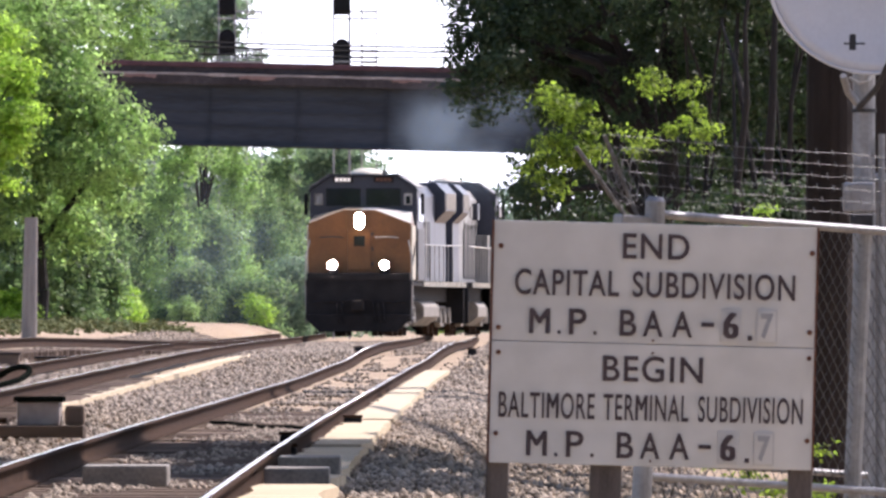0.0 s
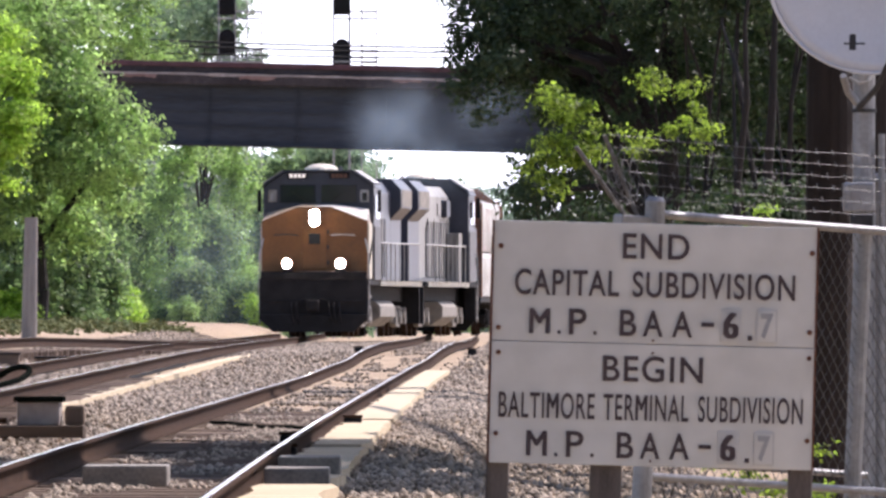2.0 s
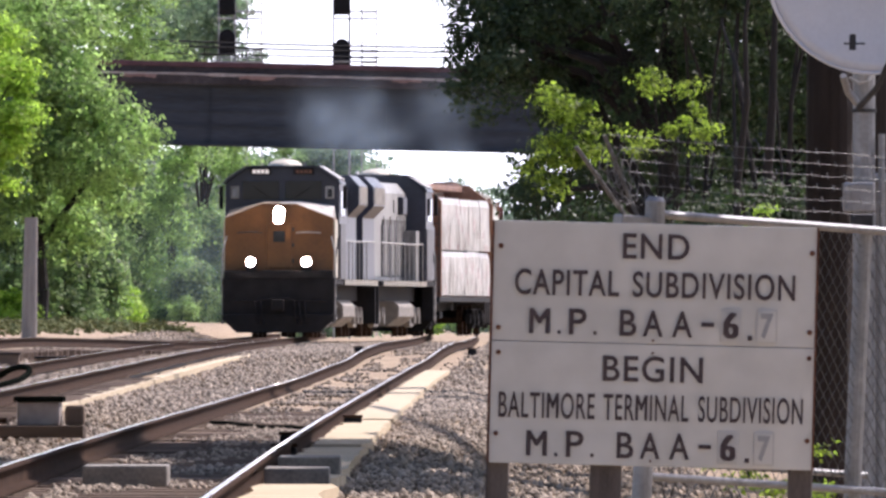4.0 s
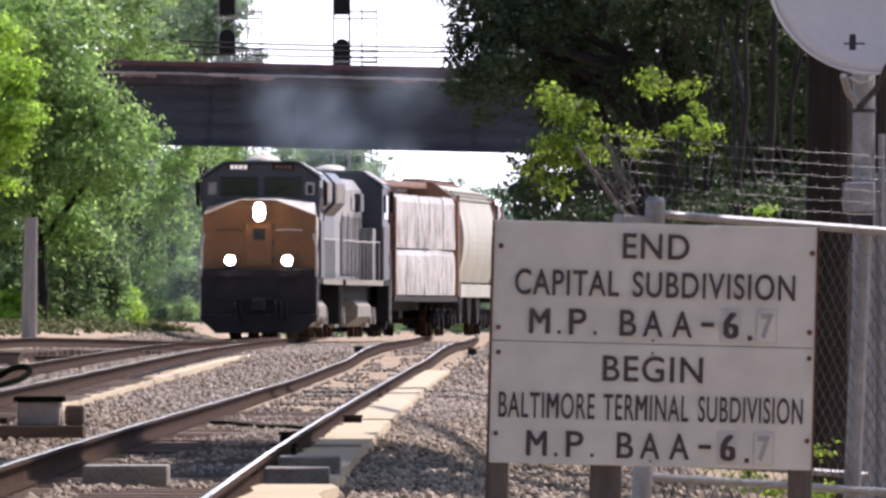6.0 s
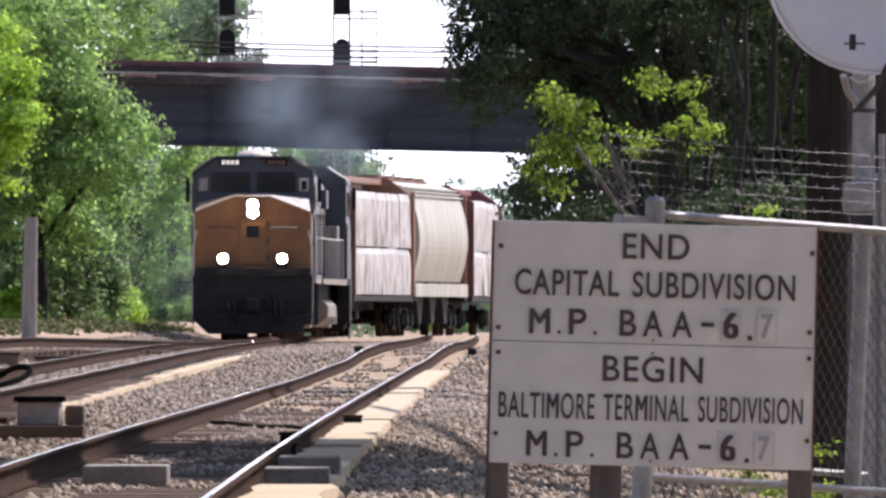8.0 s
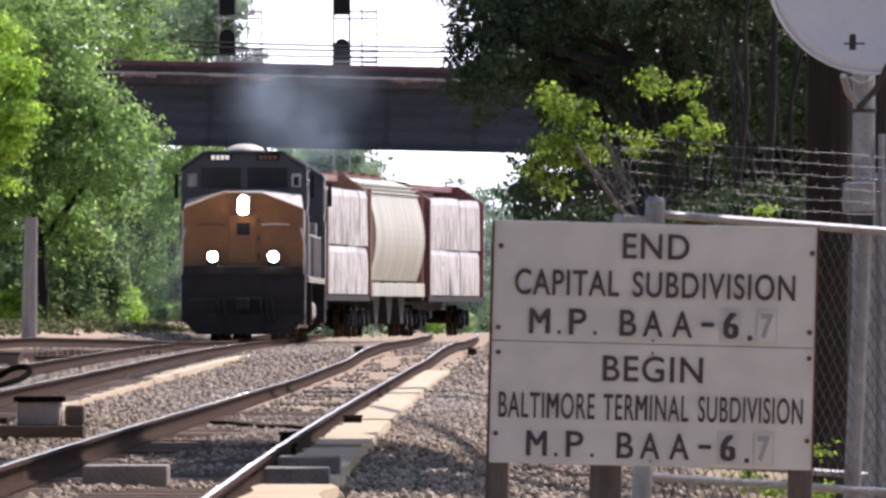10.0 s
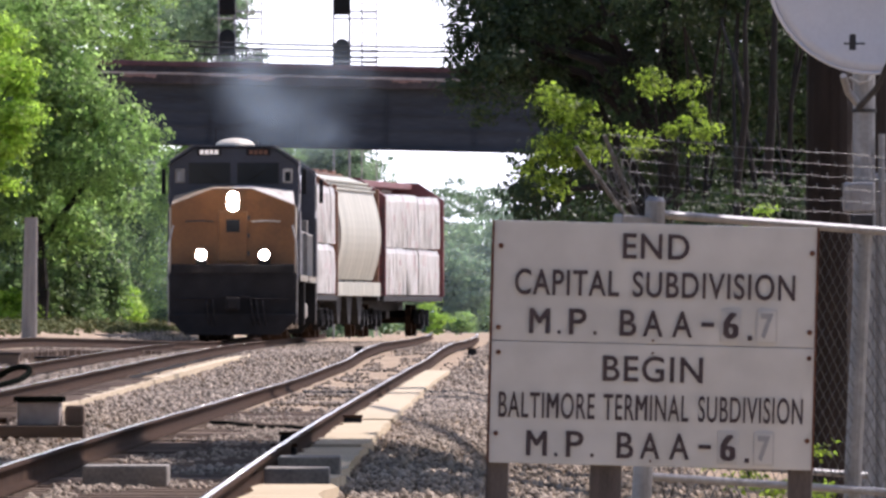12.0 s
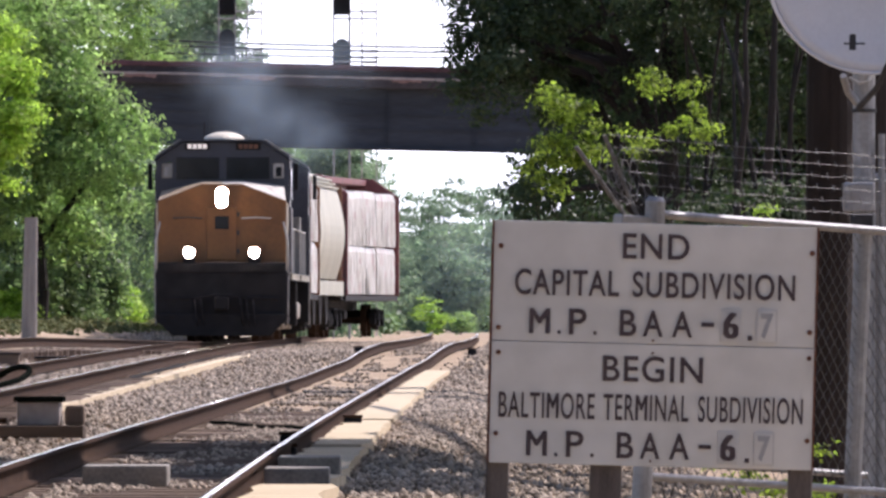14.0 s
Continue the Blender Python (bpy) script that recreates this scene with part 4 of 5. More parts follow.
        cw = part("corner_window", box(sx * 1.27 - 0.12, sx * 1.27 + 0.12, 2.222, 2.256, 3.72, 4.06, 0.03), M["dustsunlit"] if sx > 0 else M["truckgrey"], cab, "rounded corner window with a pale frame")
        # left pane is opaque pale paint in place of sky seen through the cab
        part("pane", box(sx * 1.27 - 0.06, sx * 1.27 + 0.07, 2.214, 2.223, 3.76, 3.98, 0.003), M["glass"] if sx > 0 else M["locogrey"], cw)
        part("mirror", box(sx * 1.66 - 0.05, sx * 1.66 + 0.05, 2.5, 2.62, 3.45, 4.05, 0.01), M["under"], cab)
        nb = part("number_board", box(sx * 0.58 - 0.28, sx * 0.58 + 0.28, 2.20, 2.25, 4.37, 4.53, 0.01), M["under"], cab)
        for k in range(4):
            part("digit_bar", box(sx * 0.58 - 0.22 + k * 0.115, sx * 0.58 - 0.13 + k * 0.115, 2.192, 2.202, 4.395, 4.50), M["numberlight"] if sx < 0 else M["digitdim"], nb)
    ac = bmesh.new()
    bmesh.ops.create_uvsphere(ac, u_segments=20, v_segments=10, radius=1.0, matrix=Matrix.Translation((0.02, 3.15, 4.60)) @ Matrix.Diagonal((0.47, 0.75, 0.19, 1)))
    part("air_conditioner", ac, M["cream"], cab, "sunlit cream domed roof air conditioner")
    part("antenna", rod((-0.45, 3.9, 4.58), (-0.45, 3.9, 5.02), 0.015, 0.01, 6), M["under"], cab)
    part("horn", rod((0.5, 4.2, 4.62), (0.5, 3.7, 4.66), 0.03, 0.07, 8), M["locogrey"], cab)
    # long hood with doors, inverter cabinets, exhaust stack and flared radiator
    hood = part("long_hood", extrude([(-0.95, 1.56), (0.95, 1.56), (0.95, 4.05), (0.72, 4.35), (-0.72, 4.35), (-0.95, 4.05)], 4.75, LOCO - 5.4, None, 0.03), hood_mat, loco, "long engine hood with service doors")
    for sx in (-1, 1):
        for k in range(11):
            y = 5.0 + k * 0.86
            part("hood_door", box(sx * 0.965 - 0.015, sx * 0.965 + 0.015, y, y + 0.78, 1.7, 3.15 + 0.25 * (k % 3 == 0), 0.008), door_mat if k % 3 == 1 else door_pale, hood)
        part("blower_duct", box(sx * 1.03 - 0.09, sx * 1.03 + 0.09, 6.4, 7.9, 3.45, 3.95, 0.03), lit, hood, "pale blower duct")
        part("inverter_cabinet", box(sx * 1.15 - 0.2, sx * 1.15 + 0.2, 4.9, 6.1, 1.57, 3.0, 0.02), hood_mat, hood)
        for k in range(14):
            part("door_seam", box(sx * 0.985 - 0.008, sx * 0.985 + 0.008, 5.35 + k * 0.68, 5.45 + k * 0.68, 1.68, 3.3), M["under"], hood)
        part("marker_stencil", box(sx * 0.965 - 0.02, sx * 0.965 + 0.02, 8.4, 9.6, 3.5, 3.85), M["locogrey"], hood)
        rail_line(loco, [(sx * 1.45, 4.9, 2.62), (sx * 1.45, 10, 2.60), (sx * 1.45, LOCO - 1.2, 2.62)], 0.022, [(sx * 1.45, 4.9 + k * 1.75, 2.6) for k in range(8)], 1.56)
    part("exhaust_stack", box(-0.3, 0.3, 9.2, 10.0, 4.35, 4.55, 0.02), M["under"], hood)
    part("radiator", extrude([(-0.95, 1.56), (0.95, 1.56), (0.95, 3.3), (1.26, 3.62), (1.26, 4.15), (0.98, 4.45), (-0.98, 4.45), (-1.26, 4.15), (-1.26, 3.62), (-0.95, 3.3)], LOCO - 5.4, LOCO - 1.1, None, 0.03), M["navy"], loco, "flared radiator section")
    for sx in (-1, 1):
        part("grille", box(sx * 1.265 - 0.012, sx * 1.265 + 0.012, LOCO - 5.1, LOCO - 1.4, 3.68, 4.14, 0.008), M["truckgrey"], loco, "pale radiator grille")
    part("fuel_tank", extrude([(-1.22, 1.0), (-1.36, 0.85), (-1.36, 0.55), (-1.0, 0.28), (1.0, 0.28), (1.36, 0.55), (1.36, 0.85), (1.22, 1.0)], 7.2, 13.0, None, 0.04), tank_mat, loco, "dusty pale fuel tank")
    truck(loco, 4.3, 3, 3.7, 0.52, M["truckgrey"])
    truck(loco, LOCO - 4.3, 3, 3.7, 0.52, M["truckgrey"])
    return loco


def add_headlights(loco):
    lamp(loco, 0.0, 0.74, 3.37, 0.13)
    lamp(loco, 0.0, 0.74, 3.18, 0.13)
    lamp(loco, -0.74, 0.38, 2.02, 0.115)
    lamp(loco, 0.74, 0.38, 2.02, 0.115)
    for sx in (-1, 1):
        part("lamp_bracket", box(sx * 0.74 - 0.14, sx * 0.74 + 0.14, 0.42, 0.8, 1.8, 2.16, 0.02), M["under"], loco)


def build_centerbeam(label, length, mat, seed, top):
    car = thing("lumber_flatcar", label, "freight car", group="lumber cars of the train")
    rng = random.Random(seed)
    part("center_sill", box(-0.35, 0.35, 0.4, length - 0.4, 0.72, 1.02, 0.02), M["under"], car)
    part("deck", box(-1.5, 1.5, 0.35, length - 0.35, 0.98, 1.13, 0.02), M["under"], car)
    for y0, y1 in ((0.38, 0.66), (length - 0.66, length - 0.38)):
        part("bulkhead", extrude([(-1.54, 1.13), (1.54, 1.13), (1.54, 3.9), (0.8, top), (-0.8, top), (-1.54, 3.9)], y0, y1, None, 0.02), mat, car, "end bulkhead in freight car paint")
        for sx in (-1, 1):
            part("ladder", ladder_bm(sx * 1.3, y0 - 0.03 if y0 < 1 else y1 + 0.03), M["darkmetal"], car)
    beam = part("center_beam", box(-0.09, 0.09, 0.66, length - 0.66, 1.13, top - 0.02), mat, car)
    part("top_chord", box(-0.62, 0.62, 0.66, length - 0.66, top - 0.2, top - 0.03, 0.03), mat, beam)
    for k in range(4):
        y = length - 5.2 + k * 0.95
        for q in range(2):
            part("stencil_bar", box(0.092, 0.098, y, y + 0.62, top - 0.29 - 0.14 * q, top - 0.23 - 0.14 * q), M["white"], beam)
    n = 5
    step = (length - 2.1) / n
    split = 2.48
    for sx in (-1, 1):
        for tier, (z0, z1) in enumerate(((1.17, split - 0.01), (split + 0.015, 3.96))):
            for k in range(n):
                y0 = 1.05 + k * step
                w = 1.46 + rng.uniform(-0.02, 0.02)
                b = bundle_bm(0.11, w, y0 + 0.01, y0 + step - 0.02, z0, z1 + rng.uniform(-0.03, 0.03), seed * 3.7 + k * 7 + tier * 31)
                if sx < 0:
                    for v in b.verts:
                        v.co.x = -v.co.x
                lb = part("wrapped_load", b, M["wrap"], car, "white plastic wrapped lumber bundle")
                lb.data.materials.append(M["wrapink"])
                for p in lb.data.polygons:
                    c = p.center
                    if abs(c.x) > 1.3 and noise.noise((c.y * 2.2, c.z * 2.6, seed + k)) > 0.34:
                        p.material_index = 1
                part("strap", box(sx * 0.72 - 0.645, sx * 0.72 + 0.645, y0 + step * 0.5 - 0.02, y0 + step * 0.5 + 0.02, z1 + 0.03, z1 + 0.036), M["darkmetal"], lb)
    for y0, y1 in ((-0.15, 0.4), (length - 0.4, length + 0.1)):
        part("coupler", box(-0.15, 0.15, y0, y1, 0.74, 1.0, 0.05), M["under"], car)
    truck(car, 2.6, 2, 1.78, 0.45, M["under"])
    truck(car, length - 2.6, 2, 1.78, 0.45, M["under"])
    part("brake_gear", box(-0.5, 0.8, length * 0.45, length * 0.5, 0.5, 0.72, 0.05), M["under"], car)
    return car


def bundle_bm(x0, x1, y0, y1, z0, z1, seed):
    """A stack of boards under loose wrap: folds run down its outer face and its top edge sags."""
    b = bmesh.new()
    nu, nv = 44, 8
    outer = []
    for i in range(nu + 1):
        y = y0 + (y1 - y0) * i / nu
        row = []
        for j in range(nv + 1):
            z = z0 + (z1 - z0) * j / nv
            f = noise.noise((y * 4.2, z * 0.7, seed)) + 0.6 * noise.noise((y * 9.0, z * 1.3, seed + 4))
            x = x1 + 0.075 * f * (0.35 + 0.65 * (1 - j / nv))
            if j == nv:
                x -= 0.05
                z += 0.035 * noise.noise((y * 3.0, seed, 1.0))
            row.append(b.verts.new((x, y, z)))
        outer.append(row)
    inner = [(b.verts.new((x0, r[0].co.y, z0)), b.verts.new((x0, r[0].co.y, r[-1].co.z))) for r in outer]
    for i in range(nu):
        for j in range(nv):
            b.faces.new((outer[i][j], outer[i + 1][j], outer[i + 1][j + 1], outer[i][j + 1]))
        b.faces.new((outer[i][nv], outer[i + 1][nv], inner[i + 1][1], inner[i][1]))
        b.faces.new((inner[i][0], inner[i + 1][0], outer[i + 1][0], outer[i][0]))
        b.faces.new((inner[i][1], inner[i + 1][1], inner[i + 1][0], inner[i][0]))
    for i in (0, nu):
        b.faces.new(outer[i] + [inner[i][1], inner[i][0]])
    return b


def ladder_bm(x, y):
    bm = None
    for dx in (-0.18, 0.18):
        bm = rod((x + dx, y, 0.9), (x + dx, y, 3.7), 0.014, 0.014, 5, bm)
    for k in range(9):
        bm = rod((x - 0.18, y, 1.0 + k * 0.32), (x + 0.18, y, 1.0 + k * 0.32), 0.012, 0.012, 5, bm)
    return bm


def build_hopper(length):
    car = thing("covered_hopper", "dusty cream covered hopper car with curved sides", "freight car")
    pr = [(-1.30, 1.55), (1.30, 1.55)] + [(1.30 + 0.24 * math.sin(math.pi * u), 1.55 + 2.45 * u) for u in np.linspace(0.08, 1, 12)]
    pr += [(1.05, 4.27), (0.6, 4.42), (-0.6, 4.42), (-1.05, 4.27)] + [(-1.30 - 0.24 * math.sin(math.pi * u), 1.55 + 2.45 * u) for u in np.linspace(1, 0.08, 12)]
    body = part("body", extrude(pr, 1.2, length - 1.2, None, 0.03), M["hopper"], car, "dusty cream curved hopper body")
    for sx in (-1, 1):
        part("side_sill", box(sx * 1.42 - 0.06, sx * 1.42 + 0.06, 0.5, length - 0.5, 1.12, 1.5, 0.02), M["hopper"], car)
        for k in range(3):
            part("roof_rib", box(sx * (1.34 - 0.09 * k) - 0.03, sx * (1.34 - 0.09 * k) + 0.03, 1.0, length - 1.0, 3.98 + 0.11 * k, 4.03 + 0.11 * k, 0.01), M["hopper"], body)
        for y in (0.55, length - 0.75):
            part("corner_post", box(sx * 1.38 - 0.06, sx * 1.38 + 0.06, y, y + 0.2, 1.12, 4.1, 0.02), M["carbrown"], car)
    part("running_board", box(-0.45, 0.45, 0.6, length - 0.6, 4.46, 4.50, 0.0), M["carbrown"], car)
    for k in range(5):
        y = 2.5 + k * (length - 5) / 4
        part("hatch", rod((0, y, 4.42), (0, y, 4.6), 0.38, 0.34, 16), M["carbrown"], car)
    part("end_platform", box(-1.45, 1.45, 0.35, 1.3, 1.0, 1.14, 0.02), M["under"], car)
    part("end_platform", box(-1.45, 1.45, length - 1.3, length - 0.35, 1.0, 1.14, 0.02), M["under"], car)
    for k in range(3):
        yc = length * (0.27 + 0.23 * k)
        part("hopper_bay", across([(yc - 2.0, 1.55), (yc - 0.4, 0.35), (yc + 0.4, 0.35), (yc + 2.0, 1.55)], -1.2, 1.2, None, 0.03), M["under"], car)
    for y0, y1 in ((-0.1, 0.4), (length - 0.4, length + 0.1)):
        part("coupler", box(-0.15, 0.15, y0, y1, 0.74, 1.0, 0.05), M["under"], car)
    for y in (0.5, length - 0.5):
        part("ladder", ladder_bm(1.2, y), M["darkmetal"], car)
    truck(car, 2.4, 2, 1.78, 0.45, M["under"])
    truck(car, length - 2.4, 2, 1.78, 0.45, M["under"])
    return car


# ---- the place ----
build_ground()
build_bridge()
build_signal(-4.26, (11.95, 14.05), 0.84, "tall signal mast with two black signal heads and ladder")
build_signal(-9.10, (12.35, 14.05), 0.84, "tall signal mast with two black signal heads before trees")
build_wires()
build_pole("tall wooden pole that carries the overhead wires", -26, 890.2, 0.16, 14, M["pole"], True)
build_pole("tall wooden pole that carries the overhead wires", 18, 890.2, 0.16, 14, M["pole"], True)
tagged(part("backdrop", box(-3200, 3200, 4480, 4490, -5, 700), M["haze"]), "bright white hazy summer sky", "sky", kind="structure")
build_sign()
build_fence()
build_dish()
build_pole("bleached wooden pole among vines", -8.68, 450, 0.17, 2.55, M["oldpole"])
build_pole("thick creosoted pole behind the fence, darkened for shade", 3.05, 170, 0.20, 11, M["pole"])
build_pole("creosoted pole behind the fence, darkened for shade", 3.42, 172, 0.17, 11, M["pole"])
build_lineside()

# woods at the left of the line
build_tree("broad sunlit green tree hung with vines beside the track", (-10.6, 562, 0.7), 6.6, 0.25,
           [(-10.71, 561.7, 8.378, 1.78, 2.14, 1.19), (-10.17, 560.5, 6.831, 1.19, 1.67, 0.952), (-9.341, 560.5, 6.652, 0.595, 0.952, 0.595), (-8.33, 559.3, 5.819, 0.892, 1.07, 0.595), (-8.508, 559.3, 4.927, 0.952, 1.07, 0.654), (-10.59, 560.5, 7.307, 1.19, 1.43, 0.952), (-9.52, 560.5, 5.76, 0.952, 1.19, 0.833),
            (-9.877, 560.5, 5.403, 1.07, 1.43, 0.952), (-11.19, 560.5, 4.57, 1.19, 1.55, 1.43), (-8.687, 560.5, 4.034, 0.654, 0.833, 0.476), (-9.758, 561.7, 3.618, 0.654, 0.952, 1.07), (-13.68, 561.7, 5.76, 2.38, 2.86, 4.76)],
           70000, 0.078, M["leaf_mid"], 11, droop=0.25, hollow=0.5, spray=150)
for k, (x, top, r) in enumerate(((-10.6, 3.8, 0.5), (-9.95, 3.7, 0.38), (-9.35, 3.6, 0.3), (-11.4, 3.2, 0.6), (-8.9, 2.6, 0.35))):
    build_tree("curtain of deep green vines hanging under the tree", (x, 566 + k, 0.6), top * 0.8, 0.05,
               [(x + 0.12 * math.sin(3 * q + k), 566 + k, 0.9 + (top - 0.9) * q / 5, r * (0.7 + 0.5 * abs(math.sin(2.3 * q + k))), 0.5, 0.4) for q in range(6)], 5500, 0.066, M["leaf_vine"], 140 + k, "vine curtains", limbs=3, droop=0.25, hollow=0.4, name="shrub")
build_tree("bright yellow green tree in full sun", (-11.2, 470, 0.7), 5.6, 0.2,
           [(-9.78, 470.4, 7.12, 0.54, 0.84, 0.48), (-9.42, 469.2, 6.28, 0.504, 0.72, 0.48), (-9.3, 469.2, 5.5, 0.504, 0.72, 0.48), (-9.66, 469.2, 4.78, 0.6, 0.84, 0.48), (-9.72, 469.2, 4.12, 0.504, 0.72, 0.42), (-11.16, 470.4, 5.32, 0.96, 1.44, 1.92)], 24000, 0.06, M["leaf_sun"], 12, droop=0.15, hollow=0.4, spray=90)
for k, (x, y, h, blobs, mt) in enumerate((
        (-15, 880, 13, [(-16, 880, 13.2, 2.2, 2, 1.6), (-13.2, 879, 12.6, 1.5, 1.6, 1.2), (-14.2, 878, 15, 2.0, 2, 1.5), (-11.6, 880, 11.6, 1.3, 1.5, 0.8), (-12.2, 880, 14.2, 1.3, 1.5, 1.2), (-18, 880, 11, 2, 2, 3)], "leaf_mid"),
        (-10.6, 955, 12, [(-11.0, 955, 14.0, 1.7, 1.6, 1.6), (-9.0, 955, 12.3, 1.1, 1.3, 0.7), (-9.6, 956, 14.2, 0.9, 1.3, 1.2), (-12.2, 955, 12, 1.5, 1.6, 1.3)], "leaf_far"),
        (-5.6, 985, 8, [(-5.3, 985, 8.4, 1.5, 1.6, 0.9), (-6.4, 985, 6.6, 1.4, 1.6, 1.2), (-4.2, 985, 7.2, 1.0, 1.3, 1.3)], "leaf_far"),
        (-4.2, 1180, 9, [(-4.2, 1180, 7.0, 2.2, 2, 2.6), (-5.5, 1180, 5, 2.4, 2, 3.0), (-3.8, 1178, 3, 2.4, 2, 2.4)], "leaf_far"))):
    build_tree("tangled green woodland tree beyond the bridge", (x, y, 0.0), h, 0.22, blobs, 20000, 0.085, M[mt], 20 + k, "woodland trees", droop=0.3, hollow=0.45, spray=90)
# vine draped trees that stand like columns beyond the bridge
for k, (x, y, top, r, mt) in enumerate(((-13.8, 872, 7.6, 1.0, "leaf_vine"), (-12.2, 876, 6.4, 0.8, "leaf_vine"), (-11.0, 868, 7.9, 0.9, "leaf_mid"), (-9.5, 874, 5.4, 0.8, "leaf_vine"), (-8.6, 880, 8.0, 0.9, "leaf_mid"),
                                        (-7.4, 884, 6.2, 0.8, "leaf_vine"), (-6.6, 890, 7.9, 0.7, "leaf_vine"), (-10.2, 866, 3.2, 0.9, "leaf_vine"), (-8.0, 868, 2.6, 1.0, "leaf_vine"), (-6.2, 880, 3.4, 0.9, "leaf_far"), (-15.6, 874, 6.5, 1.1, "leaf_vine"))):
    build_tree("tree draped to the ground in hanging vines", (x, y, -0.1), top * 0.85, 0.15,
               [(x + 0.45 * r * math.sin(2.1 * q + k), y - 0.15 * q, 0.4 + (top - 0.8) * q / 6, r * (0.65 + 0.45 * abs(math.sin(1.7 * q + 2 * k))), 0.8, top / 9) for q in range(7)], 11000, 0.085, M[mt], 160 + k, "vine draped trees", droop=0.5, hollow=0.55, spray=110)
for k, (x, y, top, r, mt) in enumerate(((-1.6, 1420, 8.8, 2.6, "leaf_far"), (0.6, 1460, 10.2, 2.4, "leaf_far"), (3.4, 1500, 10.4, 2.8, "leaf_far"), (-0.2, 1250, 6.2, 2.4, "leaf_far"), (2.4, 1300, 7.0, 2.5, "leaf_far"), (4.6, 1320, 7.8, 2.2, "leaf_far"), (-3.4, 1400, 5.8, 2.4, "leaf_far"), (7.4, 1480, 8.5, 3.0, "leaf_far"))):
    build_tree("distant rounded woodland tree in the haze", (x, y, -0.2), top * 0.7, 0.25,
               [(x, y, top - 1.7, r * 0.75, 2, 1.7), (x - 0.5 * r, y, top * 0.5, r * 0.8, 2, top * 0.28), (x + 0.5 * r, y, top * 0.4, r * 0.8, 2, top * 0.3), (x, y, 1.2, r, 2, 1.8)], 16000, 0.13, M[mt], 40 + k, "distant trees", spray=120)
for k, (x, y, w, h, mt) in enumerate(((-12.6, 856, 0.45, 1.3, "leaf_sun"), (-10.4, 858, 0.4, 0.9, "leaf_mid"), (-7.5, 857, 0.5, 1.2, "leaf_sun"), (-8.6, 575, 0.3, 0.8, "leaf_sun"), (-0.7, 1140, 0.9, 1.8, "leaf_sun"), (0.9, 1150, 0.7, 1.2, "leaf_mid"), (2.8, 1145, 0.9, 1.9, "leaf_vine"), (-3.2, 1145, 1.0, 1.2, "leaf_vine"), (-11.3, 560, 0.6, 0.9, "leaf_sun"))):
    build_tree("low sunny scrub at the edge of the line", (x, y, ground_z(x, y)), h * 0.7, 0.04, [(x, y, ground_z(x, y) + h * 0.55, w, 0.8, h * 0.55), (x + 0.5 * w, y, ground_z(x, y) + h * 0.35, w * 0.7, 0.7, h * 0.4)], 3500, 0.06, M[mt], 60 + k, "scrub bushes", limbs=4, name="shrub", hollow=0.2)

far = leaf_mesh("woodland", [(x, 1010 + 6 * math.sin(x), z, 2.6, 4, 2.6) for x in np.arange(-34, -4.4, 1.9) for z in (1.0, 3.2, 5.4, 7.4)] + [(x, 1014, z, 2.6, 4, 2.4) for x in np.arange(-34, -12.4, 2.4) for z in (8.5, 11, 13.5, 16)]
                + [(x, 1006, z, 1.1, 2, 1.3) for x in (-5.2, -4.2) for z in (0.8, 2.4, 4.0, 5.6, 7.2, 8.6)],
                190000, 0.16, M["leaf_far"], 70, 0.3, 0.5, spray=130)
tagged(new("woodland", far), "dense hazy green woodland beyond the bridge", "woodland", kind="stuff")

verge = [(siding_x(y) - 2.3 - 0.35 * k, y, ground_z(siding_x(y) - 2.3 - 0.35 * k, y) + 0.06, 0.3, 4.0, 0.10 + 0.02 * (k % 4)) for y in range(430, 620, 12) for k in range(14)]
tagged(new("verge_grass", leaf_mesh("verge_grass", verge, 26000, 0.06, M["grass"], 71, 0.0, 0.0, spray=14)), "dry tufted grass on the low bank beside the siding", "grass", kind="stuff")

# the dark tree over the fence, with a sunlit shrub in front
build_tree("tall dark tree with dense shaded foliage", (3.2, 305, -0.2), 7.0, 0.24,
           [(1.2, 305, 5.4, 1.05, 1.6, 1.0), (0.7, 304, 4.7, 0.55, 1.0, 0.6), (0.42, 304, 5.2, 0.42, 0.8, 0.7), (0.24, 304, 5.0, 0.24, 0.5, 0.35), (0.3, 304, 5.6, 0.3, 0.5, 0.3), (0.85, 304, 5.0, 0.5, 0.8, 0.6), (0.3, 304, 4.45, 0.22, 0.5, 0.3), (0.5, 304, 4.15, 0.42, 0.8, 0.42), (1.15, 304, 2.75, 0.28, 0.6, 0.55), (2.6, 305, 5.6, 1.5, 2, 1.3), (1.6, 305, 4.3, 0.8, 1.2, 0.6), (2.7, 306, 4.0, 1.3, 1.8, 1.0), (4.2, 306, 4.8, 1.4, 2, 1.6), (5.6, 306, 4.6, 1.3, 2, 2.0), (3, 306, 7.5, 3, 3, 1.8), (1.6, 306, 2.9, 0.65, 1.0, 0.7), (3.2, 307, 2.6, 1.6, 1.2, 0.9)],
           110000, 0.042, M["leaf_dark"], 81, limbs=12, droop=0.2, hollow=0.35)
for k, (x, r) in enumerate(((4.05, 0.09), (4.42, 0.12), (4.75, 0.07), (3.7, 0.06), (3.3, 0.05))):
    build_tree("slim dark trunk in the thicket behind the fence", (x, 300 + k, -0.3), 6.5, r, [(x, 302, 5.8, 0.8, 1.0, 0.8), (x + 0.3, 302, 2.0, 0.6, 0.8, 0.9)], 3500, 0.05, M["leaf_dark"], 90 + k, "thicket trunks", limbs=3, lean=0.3)
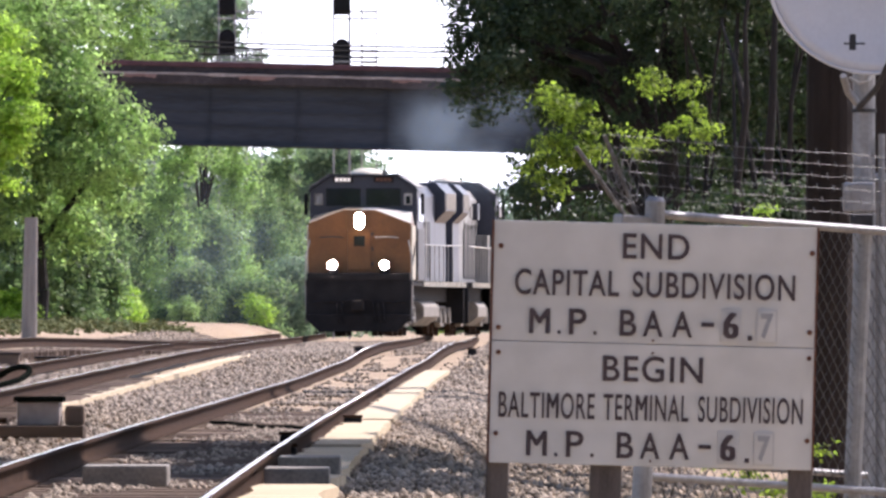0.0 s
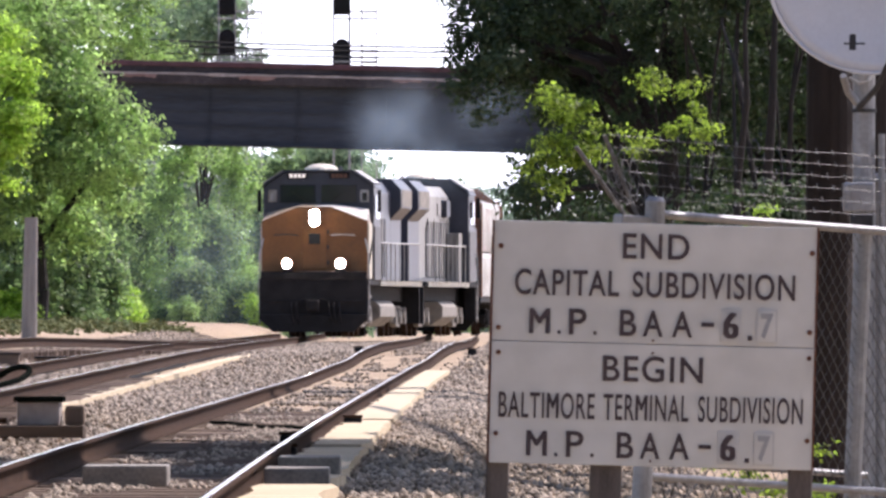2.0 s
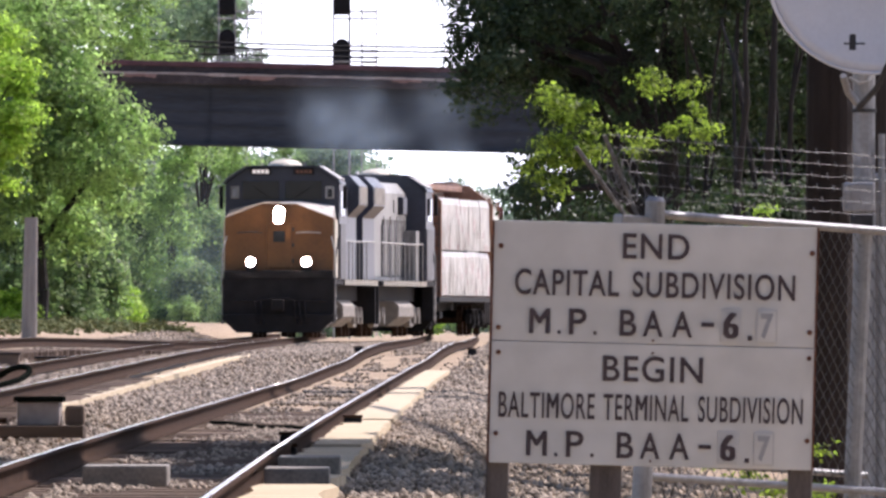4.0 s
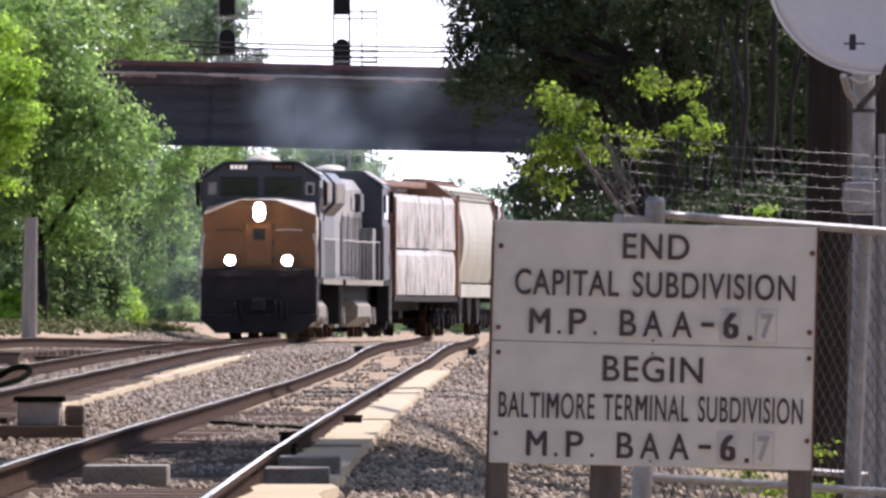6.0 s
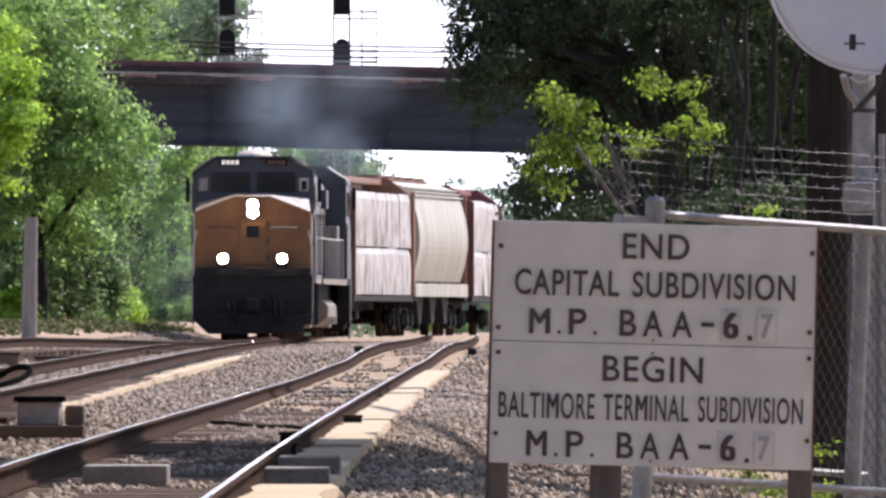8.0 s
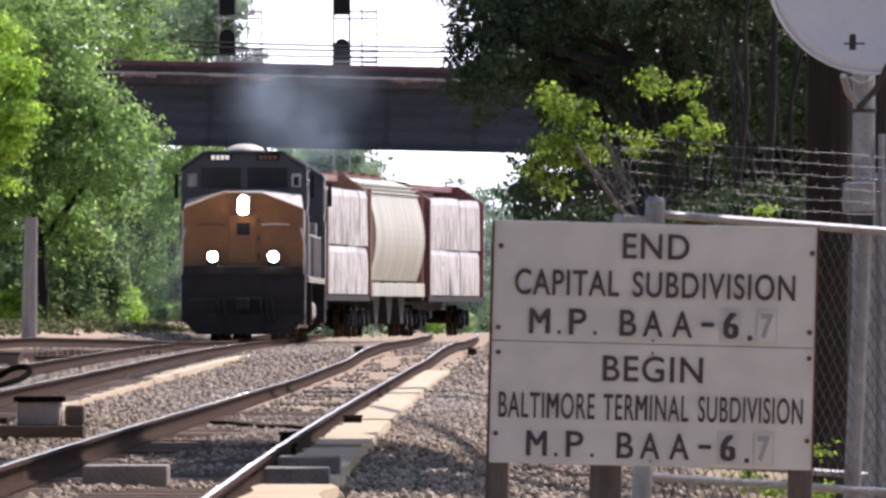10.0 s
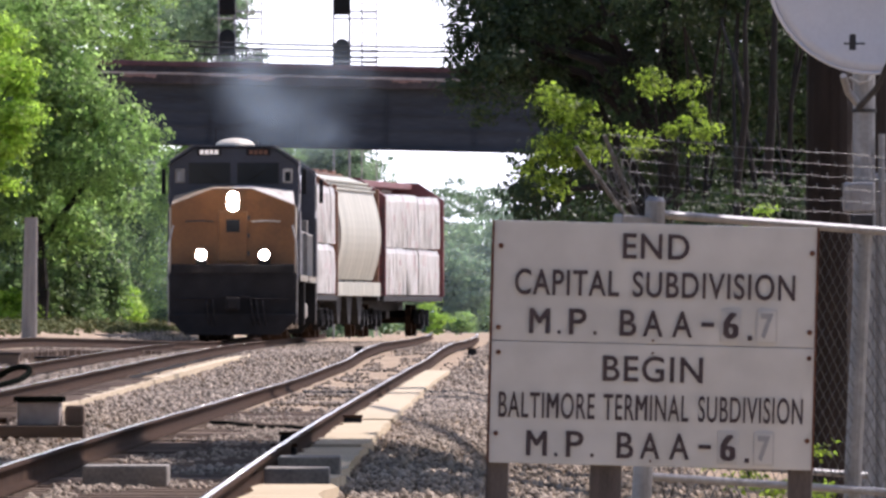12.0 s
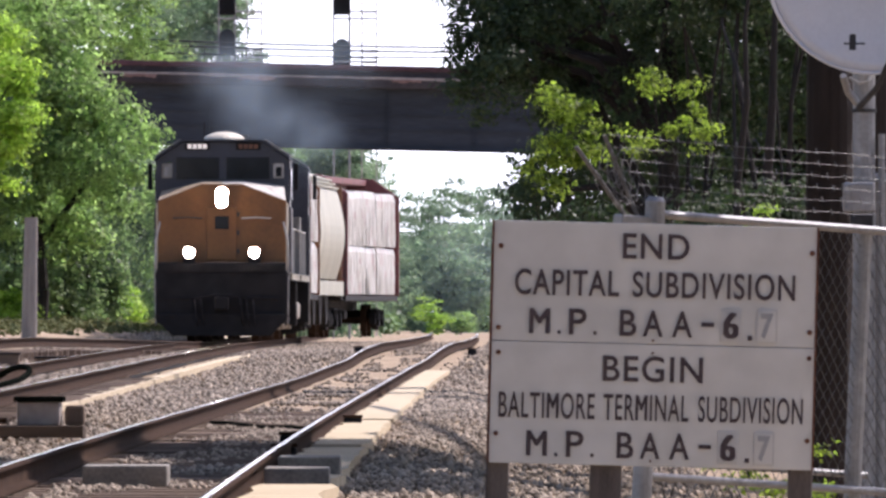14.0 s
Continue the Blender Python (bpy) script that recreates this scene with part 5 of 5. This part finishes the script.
build_tree("sunlit yellow green sapling before the dark tree", (1.45, 232, -0.4), 3.0, 0.025,
           [(1.12, 232, 3.38, 0.22, 0.4, 0.2), (1.42, 232, 3.23, 0.2, 0.4, 0.22), (1.05, 232, 2.93, 0.12, 0.3, 0.1), (1.28, 232, 2.78, 0.3, 0.4, 0.2), (1.02, 232, 2.63, 0.16, 0.3, 0.1), (1.15, 232, 2.43, 0.2, 0.3, 0.1), (1.62, 232, 2.88, 0.1, 0.3, 0.25)], 3200, 0.032, M["leaf_sap"], 101, droop=0.08)
build_tree("thin sunlit sapling among dark trunks", (2.5, 236, -0.4), 3.0, 0.02,
           [(2.30, 236, 3.52, 0.22, 0.3, 0.25), (2.5, 236, 3.17, 0.28, 0.3, 0.2), (2.15, 236, 2.97, 0.2, 0.3, 0.2), (2.75, 236, 2.92, 0.15, 0.3, 0.1), (2.72, 236, 3.47, 0.16, 0.3, 0.28), (2.9, 236, 3.12, 0.16, 0.3, 0.15)], 1700, 0.028, M["leaf_sap"], 102, droop=0.1)
build_tree("thin leafy stem caught by the sun", (3.52, 236, -0.4), 2.2, 0.012, [(3.52, 236, 2.05, 0.05, 0.2, 0.28)], 260, 0.028, M["leaf_sun"], 105, limbs=2)
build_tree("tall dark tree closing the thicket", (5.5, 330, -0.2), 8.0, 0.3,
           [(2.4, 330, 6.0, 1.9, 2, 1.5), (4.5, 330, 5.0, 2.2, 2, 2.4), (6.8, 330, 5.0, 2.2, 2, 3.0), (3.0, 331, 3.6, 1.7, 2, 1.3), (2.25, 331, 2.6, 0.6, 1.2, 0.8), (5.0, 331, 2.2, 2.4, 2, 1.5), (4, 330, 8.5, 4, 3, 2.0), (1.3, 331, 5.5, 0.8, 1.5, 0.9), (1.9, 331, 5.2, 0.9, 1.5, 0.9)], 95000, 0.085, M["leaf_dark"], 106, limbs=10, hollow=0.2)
# unseen trees beside the near line, boughs fitted to the shade on the tracks
for k, (x, y, blobs) in enumerate(((5.9, 150, [(3.67, 144, 7.0, 0.55, 9, 0.5), (3.52, 162, 7.0, 0.42, 9, 0.45), (3.3, 178, 7.0, 0.22, 7, 0.3)]),
                                   (5.6, 177, [(2.3, 176, 7.0, 0.8, 11, 0.5), (2.0, 184, 7.1, 0.7, 9, 0.4), (2.55, 156, 7.0, 0.55, 12, 0.4)]),
                                   (5.4, 158, [(1.15, 152, 7.2, 0.35, 10, 0.4), (2.9, 170, 7.0, 0.3, 7, 0.3)]))):
    build_tree("unseen leafy tree, boughs placed to shade the near line", (x, y, -0.3), 7.0, 0.2, blobs + [(x, y, 7.6, 0.3, 2.0, 0.3)], 60000, 0.13, M["leaf_dark"], 120 + k, "near wood trees", hollow=0.5, spray=9)
# unseen trees and left hand canopy, added to keep sky light off the foreground
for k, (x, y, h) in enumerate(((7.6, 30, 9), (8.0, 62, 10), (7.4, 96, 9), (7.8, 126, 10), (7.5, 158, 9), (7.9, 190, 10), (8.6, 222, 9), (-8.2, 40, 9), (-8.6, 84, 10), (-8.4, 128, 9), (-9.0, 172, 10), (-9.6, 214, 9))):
    build_tree("unseen tall leafy tree added to block sky light", (x, y, -0.4), h * 0.8, 0.22, [(x, y, h * 0.75, 1.9, 9.0, h * 0.25), (x, y + 5, h * 0.42, 1.7, 9.0, h * 0.3), (x, y - 6, h * 0.2, 1.7, 8.0, h * 0.2)] + ([(-5.6, y, 8.6, 2.4, 24, 1.2), (-2.6, y + 4, 9.2, 2.4, 24, 1.0)] if x < 0 else []), 5000 if x > 0 else 15000, 0.3, M["leaf_dark"], 200 + k, "near wood trees", hollow=0.3, spray=25)
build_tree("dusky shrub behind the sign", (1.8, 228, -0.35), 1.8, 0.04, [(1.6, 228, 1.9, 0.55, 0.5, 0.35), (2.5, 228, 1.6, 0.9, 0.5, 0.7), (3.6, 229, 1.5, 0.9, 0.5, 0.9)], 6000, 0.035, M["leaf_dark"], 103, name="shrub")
build_tree("green weeds at the foot of the fence", (1.45, 130, -0.5), 0.5, 0.015, [(1.32, 130, 0.05, 0.16, 0.5, 0.22), (1.75, 132, -0.05, 0.25, 0.5, 0.25), (2.3, 136, 0.0, 0.4, 0.5, 0.2)], 1100, 0.022, M["leaf_sap"], 104, name="shrub", limbs=3)

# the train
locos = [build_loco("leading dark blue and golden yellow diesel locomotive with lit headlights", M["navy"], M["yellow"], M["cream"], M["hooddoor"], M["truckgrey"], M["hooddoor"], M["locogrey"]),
         build_loco("trailing dark blue diesel locomotive with dusty grey hood coupled backwards", M["locogrey"], M["navy"], M["navy"], M["navy"], M["truckgrey"], M["hooddoor"], M["locogrey"])]
add_headlights(locos[0])
beam_brown = build_centerbeam("oxide brown flatcar stacked with white wrapped lumber", 25.3, M["carbrown"], 5, 4.48)
hopper_car = build_hopper(21.7)
beam_maroon = build_centerbeam("maroon flatcar stacked with white wrapped lumber", 23.6, M["maroon"], 9, 4.42)

# thin exhaust smoke that trails over the leading locomotive
def build_puff(radius, squash, material="smoke"):
    bm = bmesh.new()
    bmesh.ops.create_uvsphere(bm, u_segments=24, v_segments=12, radius=1.0)
    bmesh.ops.delete(bm, geom=[v for v in bm.verts if v.co.y > 0.01], context="VERTS")
    for v in bm.verts:
        v.co.y *= 0.25
    ob = part("smoke_puff", bm, M[material])
    ob.scale = (radius, radius, radius * squash)
    ob.visible_shadow = False
    return tagged(ob, "thin blue grey sheet for diesel smoke and air haze", "smoke", "exhaust smoke")


puffs = [build_puff(r, q) for r, q in ((1.7, 1.2), (1.5, 1.0), (1.9, 0.8), (1.2, 1.4), (2.2, 0.7), (1.4, 1.1))]

# two still sheets added as blue air haze beyond the bridge
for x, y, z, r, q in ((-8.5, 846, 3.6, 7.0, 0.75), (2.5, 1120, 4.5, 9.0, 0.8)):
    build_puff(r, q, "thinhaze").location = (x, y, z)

build_stones(86000)
build_track("right hand main track with rusty rails on timber ties", right_x, right_z, 96, 720, "tracks")
build_track("left hand main track with rusty rails on timber ties", left_x, left_z, 150, 720, "tracks")

build_track("diverging rusty siding that joins the main track", siding_x, lambda y: ground_z(siding_x(y), y) + 0.19, 325, 560, "tracks", 0.05)


def nose_y(t):
    return 607.4 - 8.584 * t


def vehicle_rows(offset, length, pivot, backwards=False):
    rows = []
    for k in range(29):
        t = k * 0.5
        y0 = nose_y(t) + offset
        a, b = Vector((train_x(y0 + pivot), y0 + pivot, 0)), Vector((train_x(y0 + length - pivot), y0 + length - pivot, 0))
        d = (b - a).normalized()
        p = a - d * pivot
        turn = math.degrees(math.atan2(-d.x, d.y))
        if backwards:
            p, turn = p + d * length, turn + 180
        rows.append((t, pose(p.x, p.y, 0.40, 0, 0, turn)))
    return rows


def motions():
    walk(locos[0], vehicle_rows(0.0, LOCO, 4.3))
    walk(locos[1], vehicle_rows(22.45, LOCO, 4.3, True))
    walk(beam_brown, vehicle_rows(45.1, 25.3, 2.6))
    walk(hopper_car, vehicle_rows(70.6, 21.7, 2.4))
    walk(beam_maroon, vehicle_rows(92.5, 23.6, 2.6))
    for ob, y, r in WHEELS:
        sign = -1 if ob.parent == locos[1] else 1
        walk(ob, [(k / 15, pose(0, y, r) @ Matrix.Rotation(sign * 8.584 * k / 15 / r, 4, "X")) for k in range(211)])
    for k, puff in enumerate(puffs):
        rows = []
        for q in range(15):
            y = nose_y(q) + 20 - 0.9 * q + 6 * k
            rows.append((float(q), pose(train_x(y) + (0.6, 0.0, 1.2, 0.4, 2.0, 1.6)[k] + 0.2 * math.sin(0.7 * q + k), y, (6.0, 6.7, 5.7, 6.9, 7.2, 5.4)[k] + 0.15 * math.sin(0.9 * q + 2 * k), 0, 20 * math.sin(0.3 * q + k))))
        walk(puff, rows)


motions()
